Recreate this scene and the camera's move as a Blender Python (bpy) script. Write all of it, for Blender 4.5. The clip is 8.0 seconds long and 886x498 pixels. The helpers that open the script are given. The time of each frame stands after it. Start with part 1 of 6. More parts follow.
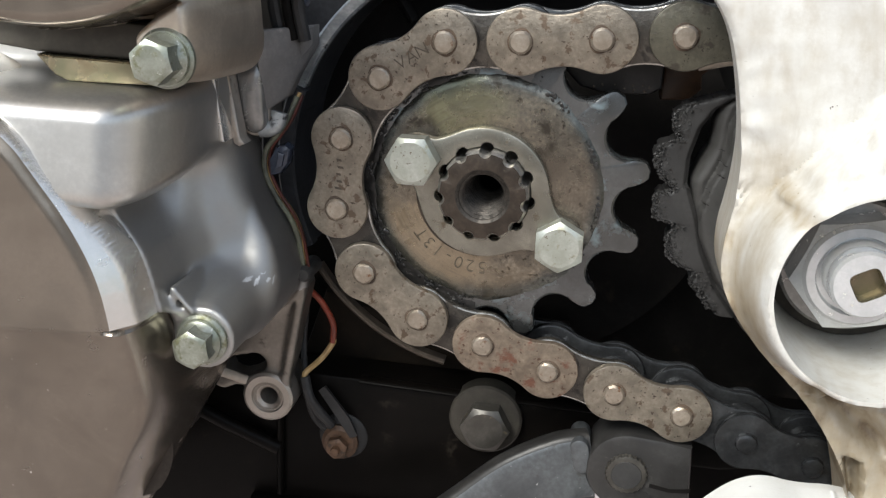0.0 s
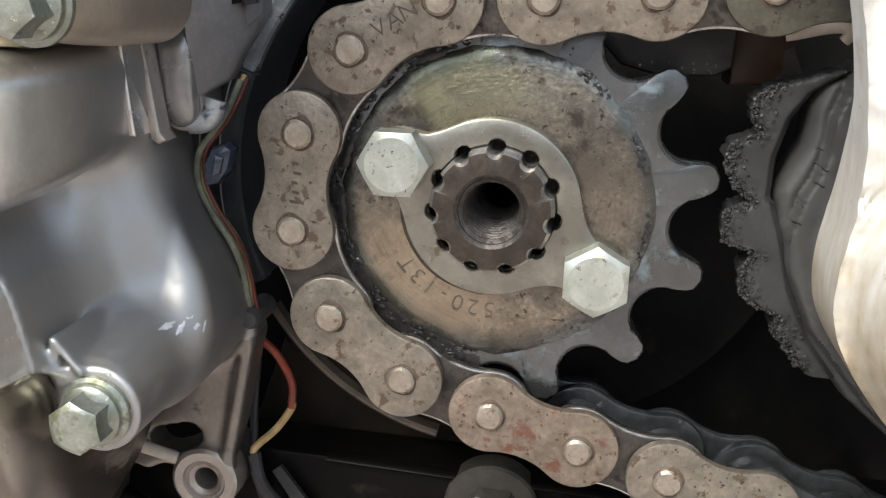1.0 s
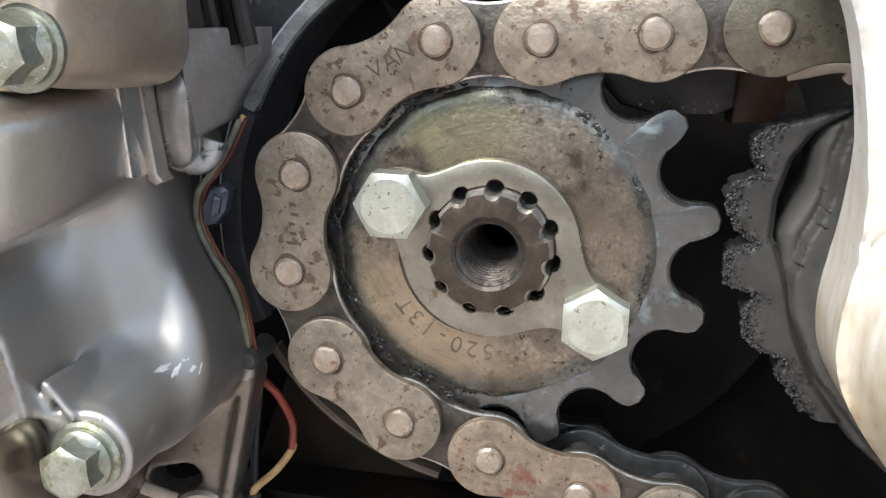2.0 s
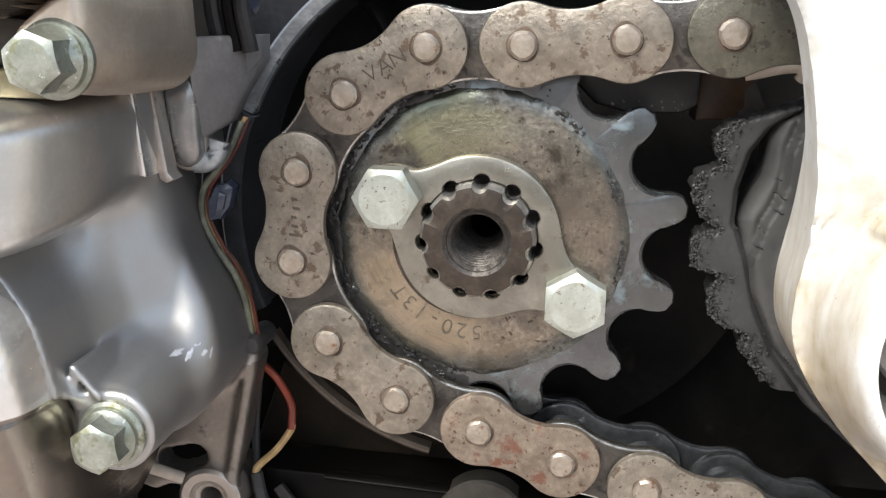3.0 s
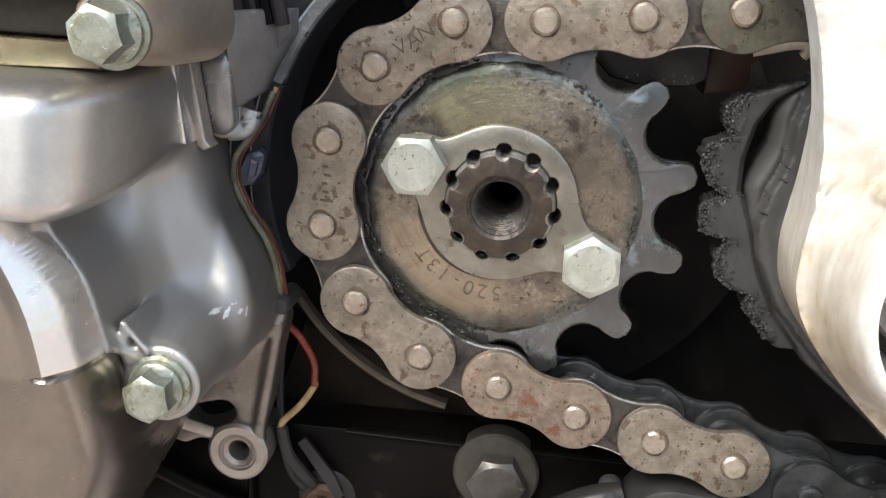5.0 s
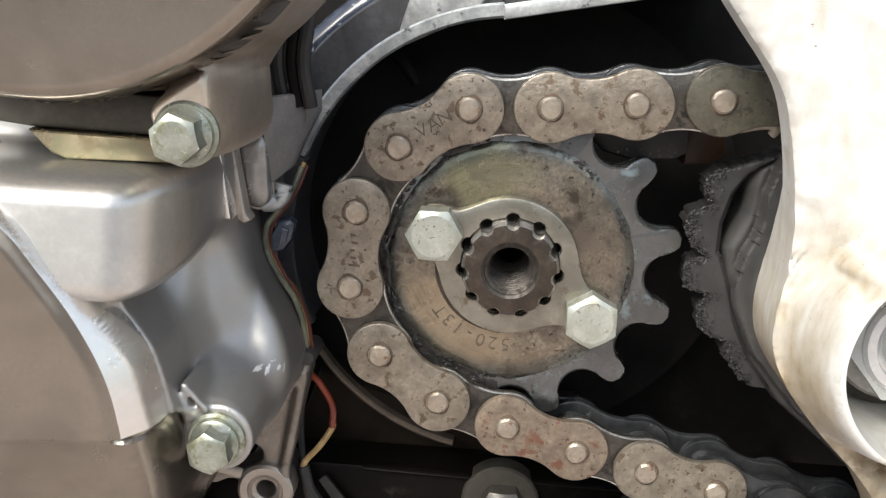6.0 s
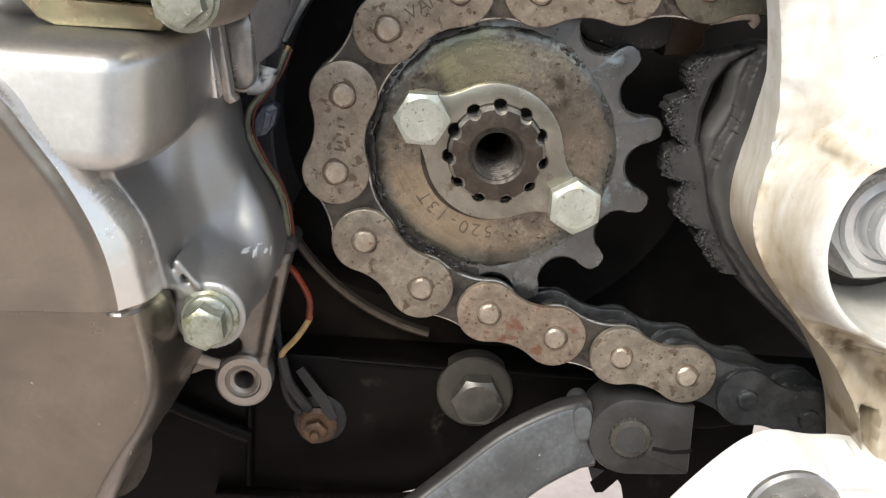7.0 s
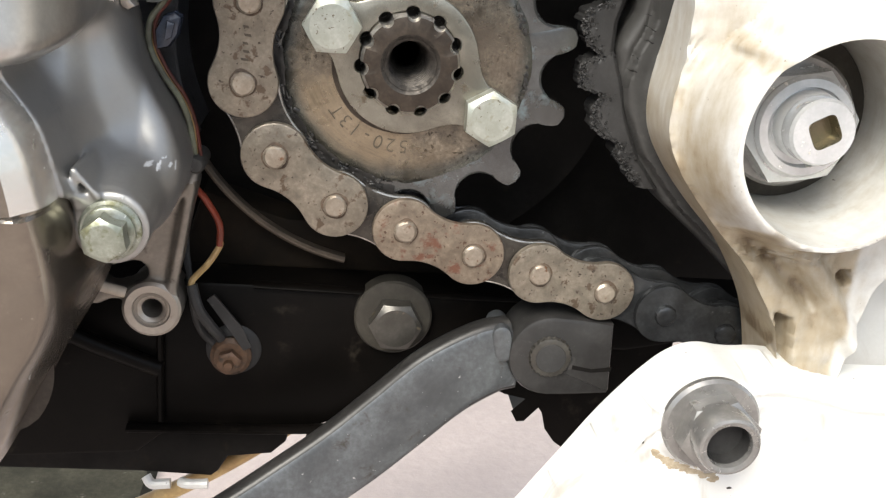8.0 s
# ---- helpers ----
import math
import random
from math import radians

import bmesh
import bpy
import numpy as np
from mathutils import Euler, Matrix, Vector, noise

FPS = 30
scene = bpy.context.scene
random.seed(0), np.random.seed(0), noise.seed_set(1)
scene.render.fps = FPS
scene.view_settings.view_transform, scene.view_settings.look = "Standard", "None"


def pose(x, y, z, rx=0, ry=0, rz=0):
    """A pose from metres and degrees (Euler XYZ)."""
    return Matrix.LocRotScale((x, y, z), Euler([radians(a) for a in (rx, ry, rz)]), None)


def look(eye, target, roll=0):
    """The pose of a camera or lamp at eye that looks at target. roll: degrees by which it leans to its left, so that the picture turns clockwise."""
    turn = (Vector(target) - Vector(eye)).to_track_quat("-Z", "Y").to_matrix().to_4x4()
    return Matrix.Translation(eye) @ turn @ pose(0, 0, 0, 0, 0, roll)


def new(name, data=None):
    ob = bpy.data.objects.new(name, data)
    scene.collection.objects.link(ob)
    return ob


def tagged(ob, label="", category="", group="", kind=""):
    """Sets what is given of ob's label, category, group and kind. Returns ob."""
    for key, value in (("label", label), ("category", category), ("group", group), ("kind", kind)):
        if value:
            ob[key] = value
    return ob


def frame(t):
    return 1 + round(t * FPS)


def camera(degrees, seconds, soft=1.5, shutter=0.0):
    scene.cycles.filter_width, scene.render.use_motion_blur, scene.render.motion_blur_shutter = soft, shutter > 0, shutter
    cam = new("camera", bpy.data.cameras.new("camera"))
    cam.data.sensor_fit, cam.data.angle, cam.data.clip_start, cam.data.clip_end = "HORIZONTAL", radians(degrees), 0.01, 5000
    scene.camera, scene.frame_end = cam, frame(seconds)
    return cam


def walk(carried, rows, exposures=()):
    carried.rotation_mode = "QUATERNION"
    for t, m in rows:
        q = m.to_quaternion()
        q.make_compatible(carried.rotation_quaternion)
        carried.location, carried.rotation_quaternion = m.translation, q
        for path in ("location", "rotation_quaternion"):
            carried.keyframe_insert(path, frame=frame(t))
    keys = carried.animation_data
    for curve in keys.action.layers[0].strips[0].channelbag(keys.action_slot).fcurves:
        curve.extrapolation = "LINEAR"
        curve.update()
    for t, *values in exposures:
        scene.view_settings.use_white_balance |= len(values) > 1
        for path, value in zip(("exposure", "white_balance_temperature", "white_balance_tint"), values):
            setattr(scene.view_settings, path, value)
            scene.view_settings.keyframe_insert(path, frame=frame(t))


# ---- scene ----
cam = camera(48.0, 8.0, soft=1.3)
PATH = [
    (0, (0.02421, -0.21393, 0.41399), (-0.00538, -0.02584, 0.35276), 2.78),
    (0.5, (0.01851, -0.19261, 0.40375), (-0.00587, -0.00206, 0.3481), 3.1),
    (1, (0.01498, -0.15974, 0.39525), (-0.01316, 0.03101, 0.34215), 3.02),
    (1.5, (0.01814, -0.15163, 0.39533), (-0.01496, 0.03972, 0.34748), 2.76),
    (2.8, (0.01817, -0.17041, 0.4006), (-0.01102, 0.02146, 0.35228), 1.92),
    (3, (0.01614, -0.1711, 0.39925), (-0.0098, 0.02117, 0.35068), 2.3),
    (3.5, (0.0176, -0.17371, 0.39817), (-0.00996, 0.01791, 0.34795), 2.61),
    (4, (0.01562, -0.1781, 0.39219), (-0.01025, 0.01253, 0.33749), 3.01),
    (4.5, (0.01353, -0.18004, 0.40044), (-0.01284, 0.01138, 0.34882), 2.39),
    (5, (0.00953, -0.18209, 0.39998), (-0.01181, 0.00938, 0.34628), 2.86),
    (5.2, (0.00607, -0.18553, 0.40595), (-0.01354, 0.00719, 0.35622), 3.02),
    (6.3, (-0.00812, -0.20401, 0.41559), (-0.0123, -0.01168, 0.3609), 3.22),
    (6.5, (-0.01095, -0.20317, 0.41407), (-0.01163, -0.01151, 0.35692), 3.67),
    (7, (-0.01736, -0.20675, 0.40367), (-0.00971, -0.01673, 0.34176), 4.6),
    (7.5, (-0.01557, -0.20727, 0.39805), (0.00065, -0.01883, 0.33303), 5.23),
    (8, (-0.01531, -0.20571, 0.391), (0.00854, -0.01839, 0.32513), 5.19),
]
walk(cam, [(t, look(eye, target, roll)) for t, eye, target, roll in PATH], [(0.0, 0.68, 6250, 6), (0.5, 0.86, 6250, 6), (1.0, 1.06, 6250, 7), (1.5, 1.29, 6250, 7), (4.0, 1.29, 6300, 8), (5.0, 1.18, 6350, 8), (6.5, 1.04, 6500, 7), (8.0, 1.06, 6500, 7)])

# ---- light -------------------------------------------------------------
world = bpy.data.worlds.new("sky")
scene.world = world
world.use_nodes = True
wn = world.node_tree
bg = wn.nodes["Background"]
sky = wn.nodes.new("ShaderNodeTexSky")
sky.sky_type = 'NISHITA'
sky.sun_disc = False
sky.sun_elevation = radians(52)
sky.sun_rotation = radians(209)
sky.dust_density = 3.0
sky.ozone_density = 0.6
haze = wn.nodes.new("ShaderNodeHueSaturation")
haze.inputs["Saturation"].default_value = 0.55
wn.links.new(sky.outputs[0], haze.inputs["Color"])
wn.links.new(haze.outputs[0], bg.inputs[0])
bg.inputs[1].default_value = 0.15
sun_data = bpy.data.lights.new("sun", 'SUN')
sun_data.energy = 1.9
sun_data.angle = radians(25)
sun_data.color = (1.0, 0.95, 0.88)
sun = new("sun", sun_data)
sun.matrix_world = look((-0.55, -1.0, 1.4), (0, 0, 0.36))

# ---- small geometry helpers ------------------------------------------------
# Built in millimetres from the hub of the sprocket; x back along the bike, y inboard, z up.
HUB = 0.36
TO_M = Matrix.Translation((0, 0, HUB)) @ Matrix.Scale(0.001, 4)


def thing(name, at, label, category, group="", kind=""):
    ob = new(name)
    ob.empty_display_size = 0.005
    ob.location = TO_M @ Vector(at)
    return tagged(ob, label, category, group, kind)


def finish(mesh, smooth=True, angle=35):
    if smooth:
        mesh.shade_smooth()
        mesh.set_sharp_from_angle(angle=radians(angle))


def part(name, bm, material, parent, label="", local=False, smooth=True, angle=35):
    """One mesh under a thing. local: the bmesh is in mm round the parent's own origin."""
    mesh = bpy.data.meshes.new(name)
    bmesh.ops.recalc_face_normals(bm, faces=bm.faces)
    bm.to_mesh(mesh)
    bm.free()
    mesh.transform(Matrix.Scale(0.001, 4) if local else TO_M)
    mesh.materials.append(material)
    finish(mesh, smooth, angle)
    return hang(name, mesh, parent, label, local)


def hang(name, mesh, parent, label="", local=False):
    ob = new(name, mesh)
    ob.parent = parent
    if not local and parent is not None and parent.type == 'EMPTY':
        ob.matrix_parent_inverse = Matrix.Translation(parent.location).inverted()
    if label:
        ob["label"] = label
    return ob


def ring_verts(bm, pts, y):
    return [bm.verts.new((p[0], y, p[1])) for p in pts]


def bridge(bm, a, b):
    n = len(a)
    for i in range(n):
        bm.faces.new((a[i], a[(i + 1) % n], b[(i + 1) % n], b[i]))


def inset(pts, d):
    """A closed outline moved inwards (counter-clockwise outlines) by d."""
    p = np.array(pts, float)
    e1 = p - np.roll(p, 1, 0)
    e2 = np.roll(p, -1, 0) - p
    e1 /= np.linalg.norm(e1, axis=1)[:, None] + 1e-9
    e2 /= np.linalg.norm(e2, axis=1)[:, None] + 1e-9
    t = e1 + e2
    t /= np.linalg.norm(t, axis=1)[:, None] + 1e-9
    return p + d * np.stack([-t[:, 1], t[:, 0]], 1)


def prism(bm, pts, front, back, bevel=0.3, back_bevel=0.0):
    """A plate with the outline pts (x, z), its outer face at y = front, with rounded edges."""
    rings = []
    if back_bevel:
        rings.append((inset(pts, back_bevel), back))
    rings.append((np.array(pts), back - back_bevel))
    if bevel:
        rings += [(np.array(pts), front + bevel), (inset(pts, bevel * 0.3), front + bevel * 0.3), (inset(pts, bevel), front)]
    else:
        rings.append((np.array(pts), front))
    loops = [ring_verts(bm, p, y) for p, y in rings]
    for a, b in zip(loops, loops[1:]):
        bridge(bm, a, b)
    bm.faces.new(loops[-1])
    bm.faces.new(loops[0][::-1])
    return bm


def lathe(bm, profile, cx=0, cz=0, n=48, wobble=0.0, close=False):
    """Turned round an axis along y: profile of (radius, y); a radius of 0 closes it."""
    loops = []
    for r, y in profile:
        if r <= 1e-6:
            loops.append([bm.verts.new((cx, y, cz))])
            continue
        loops.append([bm.verts.new((cx + r * (1 + wobble * math.sin(3 * a + y)) * math.cos(a), y, cz + r * math.sin(a)))
                      for a in (2 * math.pi * i / n for i in range(n))])
    if close:
        loops.append(loops[0])
    for a, b in zip(loops, loops[1:]):
        if len(a) == 1 and len(b) == 1:
            continue
        if len(a) == 1:
            for i in range(n):
                bm.faces.new((a[0], b[i], b[(i + 1) % n]))
        elif len(b) == 1:
            for i in range(n):
                bm.faces.new((a[i], a[(i + 1) % n], b[0]))
        else:
            bridge(bm, a, b)
    return bm


def smooth_path(pts, n=8):
    """A curve through the points."""
    p = [Vector(q) for q in pts]
    p = [2 * p[0] - p[1]] + p + [2 * p[-1] - p[-2]]
    out = []
    for i in range(1, len(p) - 2):
        a, b, c, d = p[i - 1:i + 3]
        for k in range(n):
            t = k / n
            out.append(0.5 * (2 * b + (c - a) * t + (2 * a - 5 * b + 4 * c - d) * t * t + (3 * b - a - 3 * c + d) * t ** 3))
    out.append(p[-2])
    return out


def tube(bm, pts, rx, rz=None, n=12, taper=None, up=Vector((0, 1, 0)), power=2.0):
    """A bar along pts with an oval (power 2) or squarish section: rx across, rz along `up`."""
    rz = rz or rx
    loops = []
    for i, p in enumerate(pts):
        d = (pts[min(i + 1, len(pts) - 1)] - pts[max(i - 1, 0)]).normalized()
        s = d.cross(up).normalized()
        u = s.cross(d).normalized()
        k = taper(i / (len(pts) - 1)) if taper else 1.0
        loop = []
        for j in range(n):
            a = 2 * math.pi * j / n
            c, q = math.cos(a), math.sin(a)
            c = math.copysign(abs(c) ** (2 / power), c)
            q = math.copysign(abs(q) ** (2 / power), q)
            loop.append(bm.verts.new(p + s * (rx * k * c) + u * (rz * k * q)))
        loops.append(loop)
    for a, b in zip(loops, loops[1:]):
        bridge(bm, a, b)
    bm.faces.new(loops[0])
    bm.faces.new(loops[-1][::-1])
    return bm


# Outlines as distance fields (numpy, mm; negative inside).
def sd_circle(x, z, cx, cz, r):
    return np.hypot(x - cx, z - cz) - r


def sd_poly(x, z, pts):
    p = np.array(pts, float)
    d = np.full(np.shape(x), 1e18)
    s = np.ones(np.shape(x))
    for i in range(len(p)):
        a, b = p[i], p[i - 1]
        ex, ez = b[0] - a[0], b[1] - a[1]
        wx, wz = x - a[0], z - a[1]
        t = np.clip((wx * ex + wz * ez) / (ex * ex + ez * ez), 0, 1)
        d = np.minimum(d, (wx - ex * t) ** 2 + (wz - ez * t) ** 2)
        c1, c2, c3 = z >= a[1], z < b[1], ex * wz > ez * wx
        s = np.where((c1 & c2 & c3) | (~c1 & ~c2 & ~c3), -s, s)
    return s * np.sqrt(d)


def sd_capsule(x, z, ax, az, bx, bz, r):
    ex, ez = bx - ax, bz - az
    t = np.clip(((x - ax) * ex + (z - az) * ez) / (ex * ex + ez * ez), 0, 1)
    return np.hypot(x - ax - ex * t, z - az - ez * t) - r


def s_min(a, b, k):
    h = np.clip(0.5 + 0.5 * (b - a) / k, 0, 1)
    return b + (a - b) * h - k * h * (1 - h)


def ramp(d, a, b):
    t = np.clip((d - a) / (b - a), 0, 1)
    return t * t * (3 - 2 * t)


def rim(d, r):
    """0 outside, rising to 1 over the distance r inside an outline, as a quarter round."""
    t = np.clip(-d / r, 0, 1)
    return np.sqrt(np.clip(1 - (1 - t) ** 2, 0, 1))


def bumps(x, z, size, seed=0.0):
    flat = [noise.noise(Vector((a / size, b / size, seed))) for a, b in zip(np.ravel(x), np.ravel(z))]
    return np.array(flat).reshape(np.shape(x))


def soften(pts, times=2):
    """A closed outline with its corners cut round."""
    p = np.array(pts, float)
    for _ in range(times):
        q = np.roll(p, -1, 0)
        p = np.stack([0.75 * p + 0.25 * q, 0.25 * p + 0.75 * q], 1).reshape(-1, 2)
    return p


def relief(name, x0, x1, z0, z1, step, depth, material, parent, label="", outline=None, back=20, lines=(), second=None):
    """A cast surface y = depth(x, z) on a fine grid cut to an outline, with its sides running back. The grid is drawn to the
    outline and to the break lines. second: another material and the field inside which it lies."""
    xs = np.arange(x0, x1 + step / 2, step)
    zs = np.arange(z0, z1 + step / 2, step)
    gx, gz = (g.ravel().copy() for g in np.meshgrid(xs, zs))
    for field in (*lines, *([outline] if outline else [])):
        for _ in range(2):
            d = field(gx, gz)
            near = np.abs(d) < 0.62 * step
            ax, az, e = gx[near], gz[near], 0.02
            fx = (field(ax + e, az) - field(ax - e, az)) / (2 * e)
            fz = (field(ax, az + e) - field(ax, az - e)) / (2 * e)
            n2 = fx * fx + fz * fz + 1e-9
            gx[near] = ax - np.clip(d[near] * fx / n2, -step * 0.6, step * 0.6)
            gz[near] = az - np.clip(d[near] * fz / n2, -step * 0.6, step * 0.6)
    gy = depth(gx, gz)
    nx, nz = len(xs), len(zs)
    idx = np.arange(nx * nz).reshape(nz, nx)
    quads = np.stack([idx[:-1, :-1], idx[:-1, 1:], idx[1:, 1:], idx[1:, :-1]], -1).reshape(-1, 4)
    faces = quads
    if outline:
        ok = outline(gx, gz) < 0.08 * step
        inside = ok[quads].sum(1)
        faces = [tuple(q) for q in quads[inside == 4]]
        faces += [tuple(v for v in q if ok[v]) for q in quads[inside == 3]]
    faces = [tuple(int(v) for v in f) for f in faces]
    for field in lines:
        on = np.abs(field(gx, gz)) < 0.06 * step
        split = []
        for f in faces:
            if len(f) == 4 and on[f[0]] and on[f[2]]:
                split += [(f[0], f[1], f[2]), (f[0], f[2], f[3])]
            elif len(f) == 4 and on[f[1]] and on[f[3]]:
                split += [(f[0], f[1], f[3]), (f[1], f[2], f[3])]
            else:
                split.append(f)
        faces = split
    count = {}
    for f in faces:
        for a, b in zip(f, f[1:] + f[:1]):
            count[(a, b)] = count.get((a, b), 0) + 1
    rim_edges = [(a, b) for a, b in count if (b, a) not in count]
    if outline:
        at = np.array(sorted({v for e in rim_edges for v in e}))
        at = at[np.abs(outline(gx[at], gz[at])) < 1.1 * step]
        for _ in range(3):
            ax, az, e = gx[at], gz[at], 0.02
            d = outline(ax, az)
            fx = (outline(ax + e, az) - outline(ax - e, az)) / (2 * e)
            fz = (outline(ax, az + e) - outline(ax, az - e)) / (2 * e)
            n2 = fx * fx + fz * fz + 1e-9
            gx[at] = ax - np.clip(d * fx / n2, -step * 0.6, step * 0.6)
            gz[at] = az - np.clip(d * fz / n2, -step * 0.6, step * 0.6)
        gy = depth(gx, gz)
    co = np.stack([gx, gy, gz], 1).tolist()
    twin = {}
    for a, b in rim_edges:
        for v in (a, b):
            if v not in twin:
                twin[v] = len(co)
                co.append([co[v][0], back(co[v][0], co[v][2]) if callable(back) else back, co[v][2]])
    faces += [(b, a, twin[a], twin[b]) for a, b in rim_edges]
    used = sorted({v for f in faces for v in f})
    order = {v: i for i, v in enumerate(used)}
    mesh = bpy.data.meshes.new(name)
    mesh.from_pydata([co[v] for v in used], [], [[order[v] for v in f] for f in faces])
    if second:
        mesh.materials.append(material)
        mesh.materials.append(second[0])
        mid = np.array([np.mean([co[v] for v in f], 0) for f in faces])
        for poly, inside in zip(mesh.polygons, second[1](mid[:, 0], mid[:, 2]) < 0):
            poly.material_index = int(inside)
    else:
        mesh.materials.append(material)
    mesh.transform(TO_M)
    finish(mesh, True, 50)
    # the rim and the break lines stay crisp
    ends = np.zeros(len(mesh.edges) * 2, dtype=np.int32)
    mesh.edges.foreach_get("vertices", ends)
    ends = np.array(used)[ends].reshape(-1, 2)
    n0 = len(gx)
    marks = []
    on_rim = np.zeros(len(co), dtype=bool)
    on_rim[list(twin)] = True
    marks.append(on_rim)
    for field in lines:
        m = np.zeros(len(co), dtype=bool)
        m[:n0] = np.abs(field(gx, gz)) < 0.06 * step
        marks.append(m)
    crisp = np.zeros(len(ends), dtype=bool)
    for m in marks:
        crisp |= m[ends[:, 0]] & m[ends[:, 1]]
    for i in np.nonzero(crisp)[0]:
        mesh.edges[int(i)].use_edge_sharp = True
    return hang(name, mesh, parent, label)


def polar_outline(inside, n=240, cx=0, cz=0, far=60):
    """The outline of a star-shaped field round (cx, cz)."""
    a = np.linspace(0, 2 * np.pi, n, endpoint=False)
    lo, hi = np.zeros(n), np.full(n, float(far))
    for _ in range(40):
        m = (lo + hi) / 2
        d = inside(cx + m * np.cos(a), cz + m * np.sin(a))
        lo, hi = np.where(d < 0, m, lo), np.where(d < 0, hi, m)
    return np.stack([cx + lo * np.cos(a), cz + lo * np.sin(a)], 1)


def solid(d2, y, front, back, r):
    """A flat outline drawn out from y = front to back with edges rounded by r (3D distance field)."""
    w = np.abs(y - (front + back) / 2) - (back - front) / 2 + r
    d = d2 + r
    return np.minimum(np.maximum(d, w), 0) + np.hypot(np.maximum(d, 0), np.maximum(w, 0)) - r


def skin(name, lo, hi, step, field, material, parent, label=""):
    """The smooth skin of a 3D distance field inside the box lo..hi (naive surface nets)."""
    ax = [np.arange(a, b + step, step) for a, b in zip(lo, hi)]
    v = field(ax[0][:, None, None], ax[1][None, :, None], ax[2][None, None, :])
    s = v < 0
    corners = [(i, j, k) for i in (0, 1) for j in (0, 1) for k in (0, 1)]
    n = [len(a) - 1 for a in ax]

    def cut(arr, i, j, k):
        return arr[i:i + n[0], j:j + n[1], k:k + n[2]]

    inside = sum(cut(s, *c).astype(np.int8) for c in corners)
    cells = np.argwhere((inside > 0) & (inside < 8))
    number = np.full(n, -1, np.int64)
    number[tuple(cells.T)] = np.arange(len(cells))
    total = np.zeros((len(cells), 3))
    count = np.zeros(len(cells))
    for a in corners:
        for b in corners:
            if sum(b) - sum(a) == 1 and all(q >= p for p, q in zip(a, b)):
                va = v[tuple((cells + a).T)]
                vb = v[tuple((cells + b).T)]
                hit = (va < 0) != (vb < 0)
                t = np.where(hit, va / np.where(hit, va - vb, 1), 0)
                total += np.where(hit[:, None], np.array(a) + t[:, None] * (np.array(b) - np.array(a)), 0)
                count += hit
    co = np.array(lo) + (cells + total / count[:, None]) * step
    faces = []
    for axis in range(3):
        u, w = [(1, 2), (2, 0), (0, 1)][axis]
        e = [0, 0, 0]
        e[axis] = 1
        sa = s[:n[0], :n[1], :n[2]]
        sb = s[e[0]:e[0] + n[0], e[1]:e[1] + n[1], e[2]:e[2] + n[2]]
        at = np.argwhere(sa != sb)
        at = at[(at[:, u] > 0) & (at[:, w] > 0)]
        flip = sa[tuple(at.T)]
        du, dw = np.zeros(3, int), np.zeros(3, int)
        du[u], dw[w] = 1, 1
        q = np.stack([number[tuple((at - o).T)] for o in (0 * du, du, du + dw, dw)], 1)
        good = (q >= 0).all(1)
        q, flip = q[good], flip[good]
        q[~flip] = q[~flip][:, ::-1]
        faces.append(q)
    mesh = bpy.data.meshes.new(name)
    mesh.from_pydata(co.tolist(), [], np.concatenate(faces).tolist())
    mesh.transform(TO_M)
    mesh.materials.append(material)
    mesh.shade_smooth()
    return hang(name, mesh, parent, label)


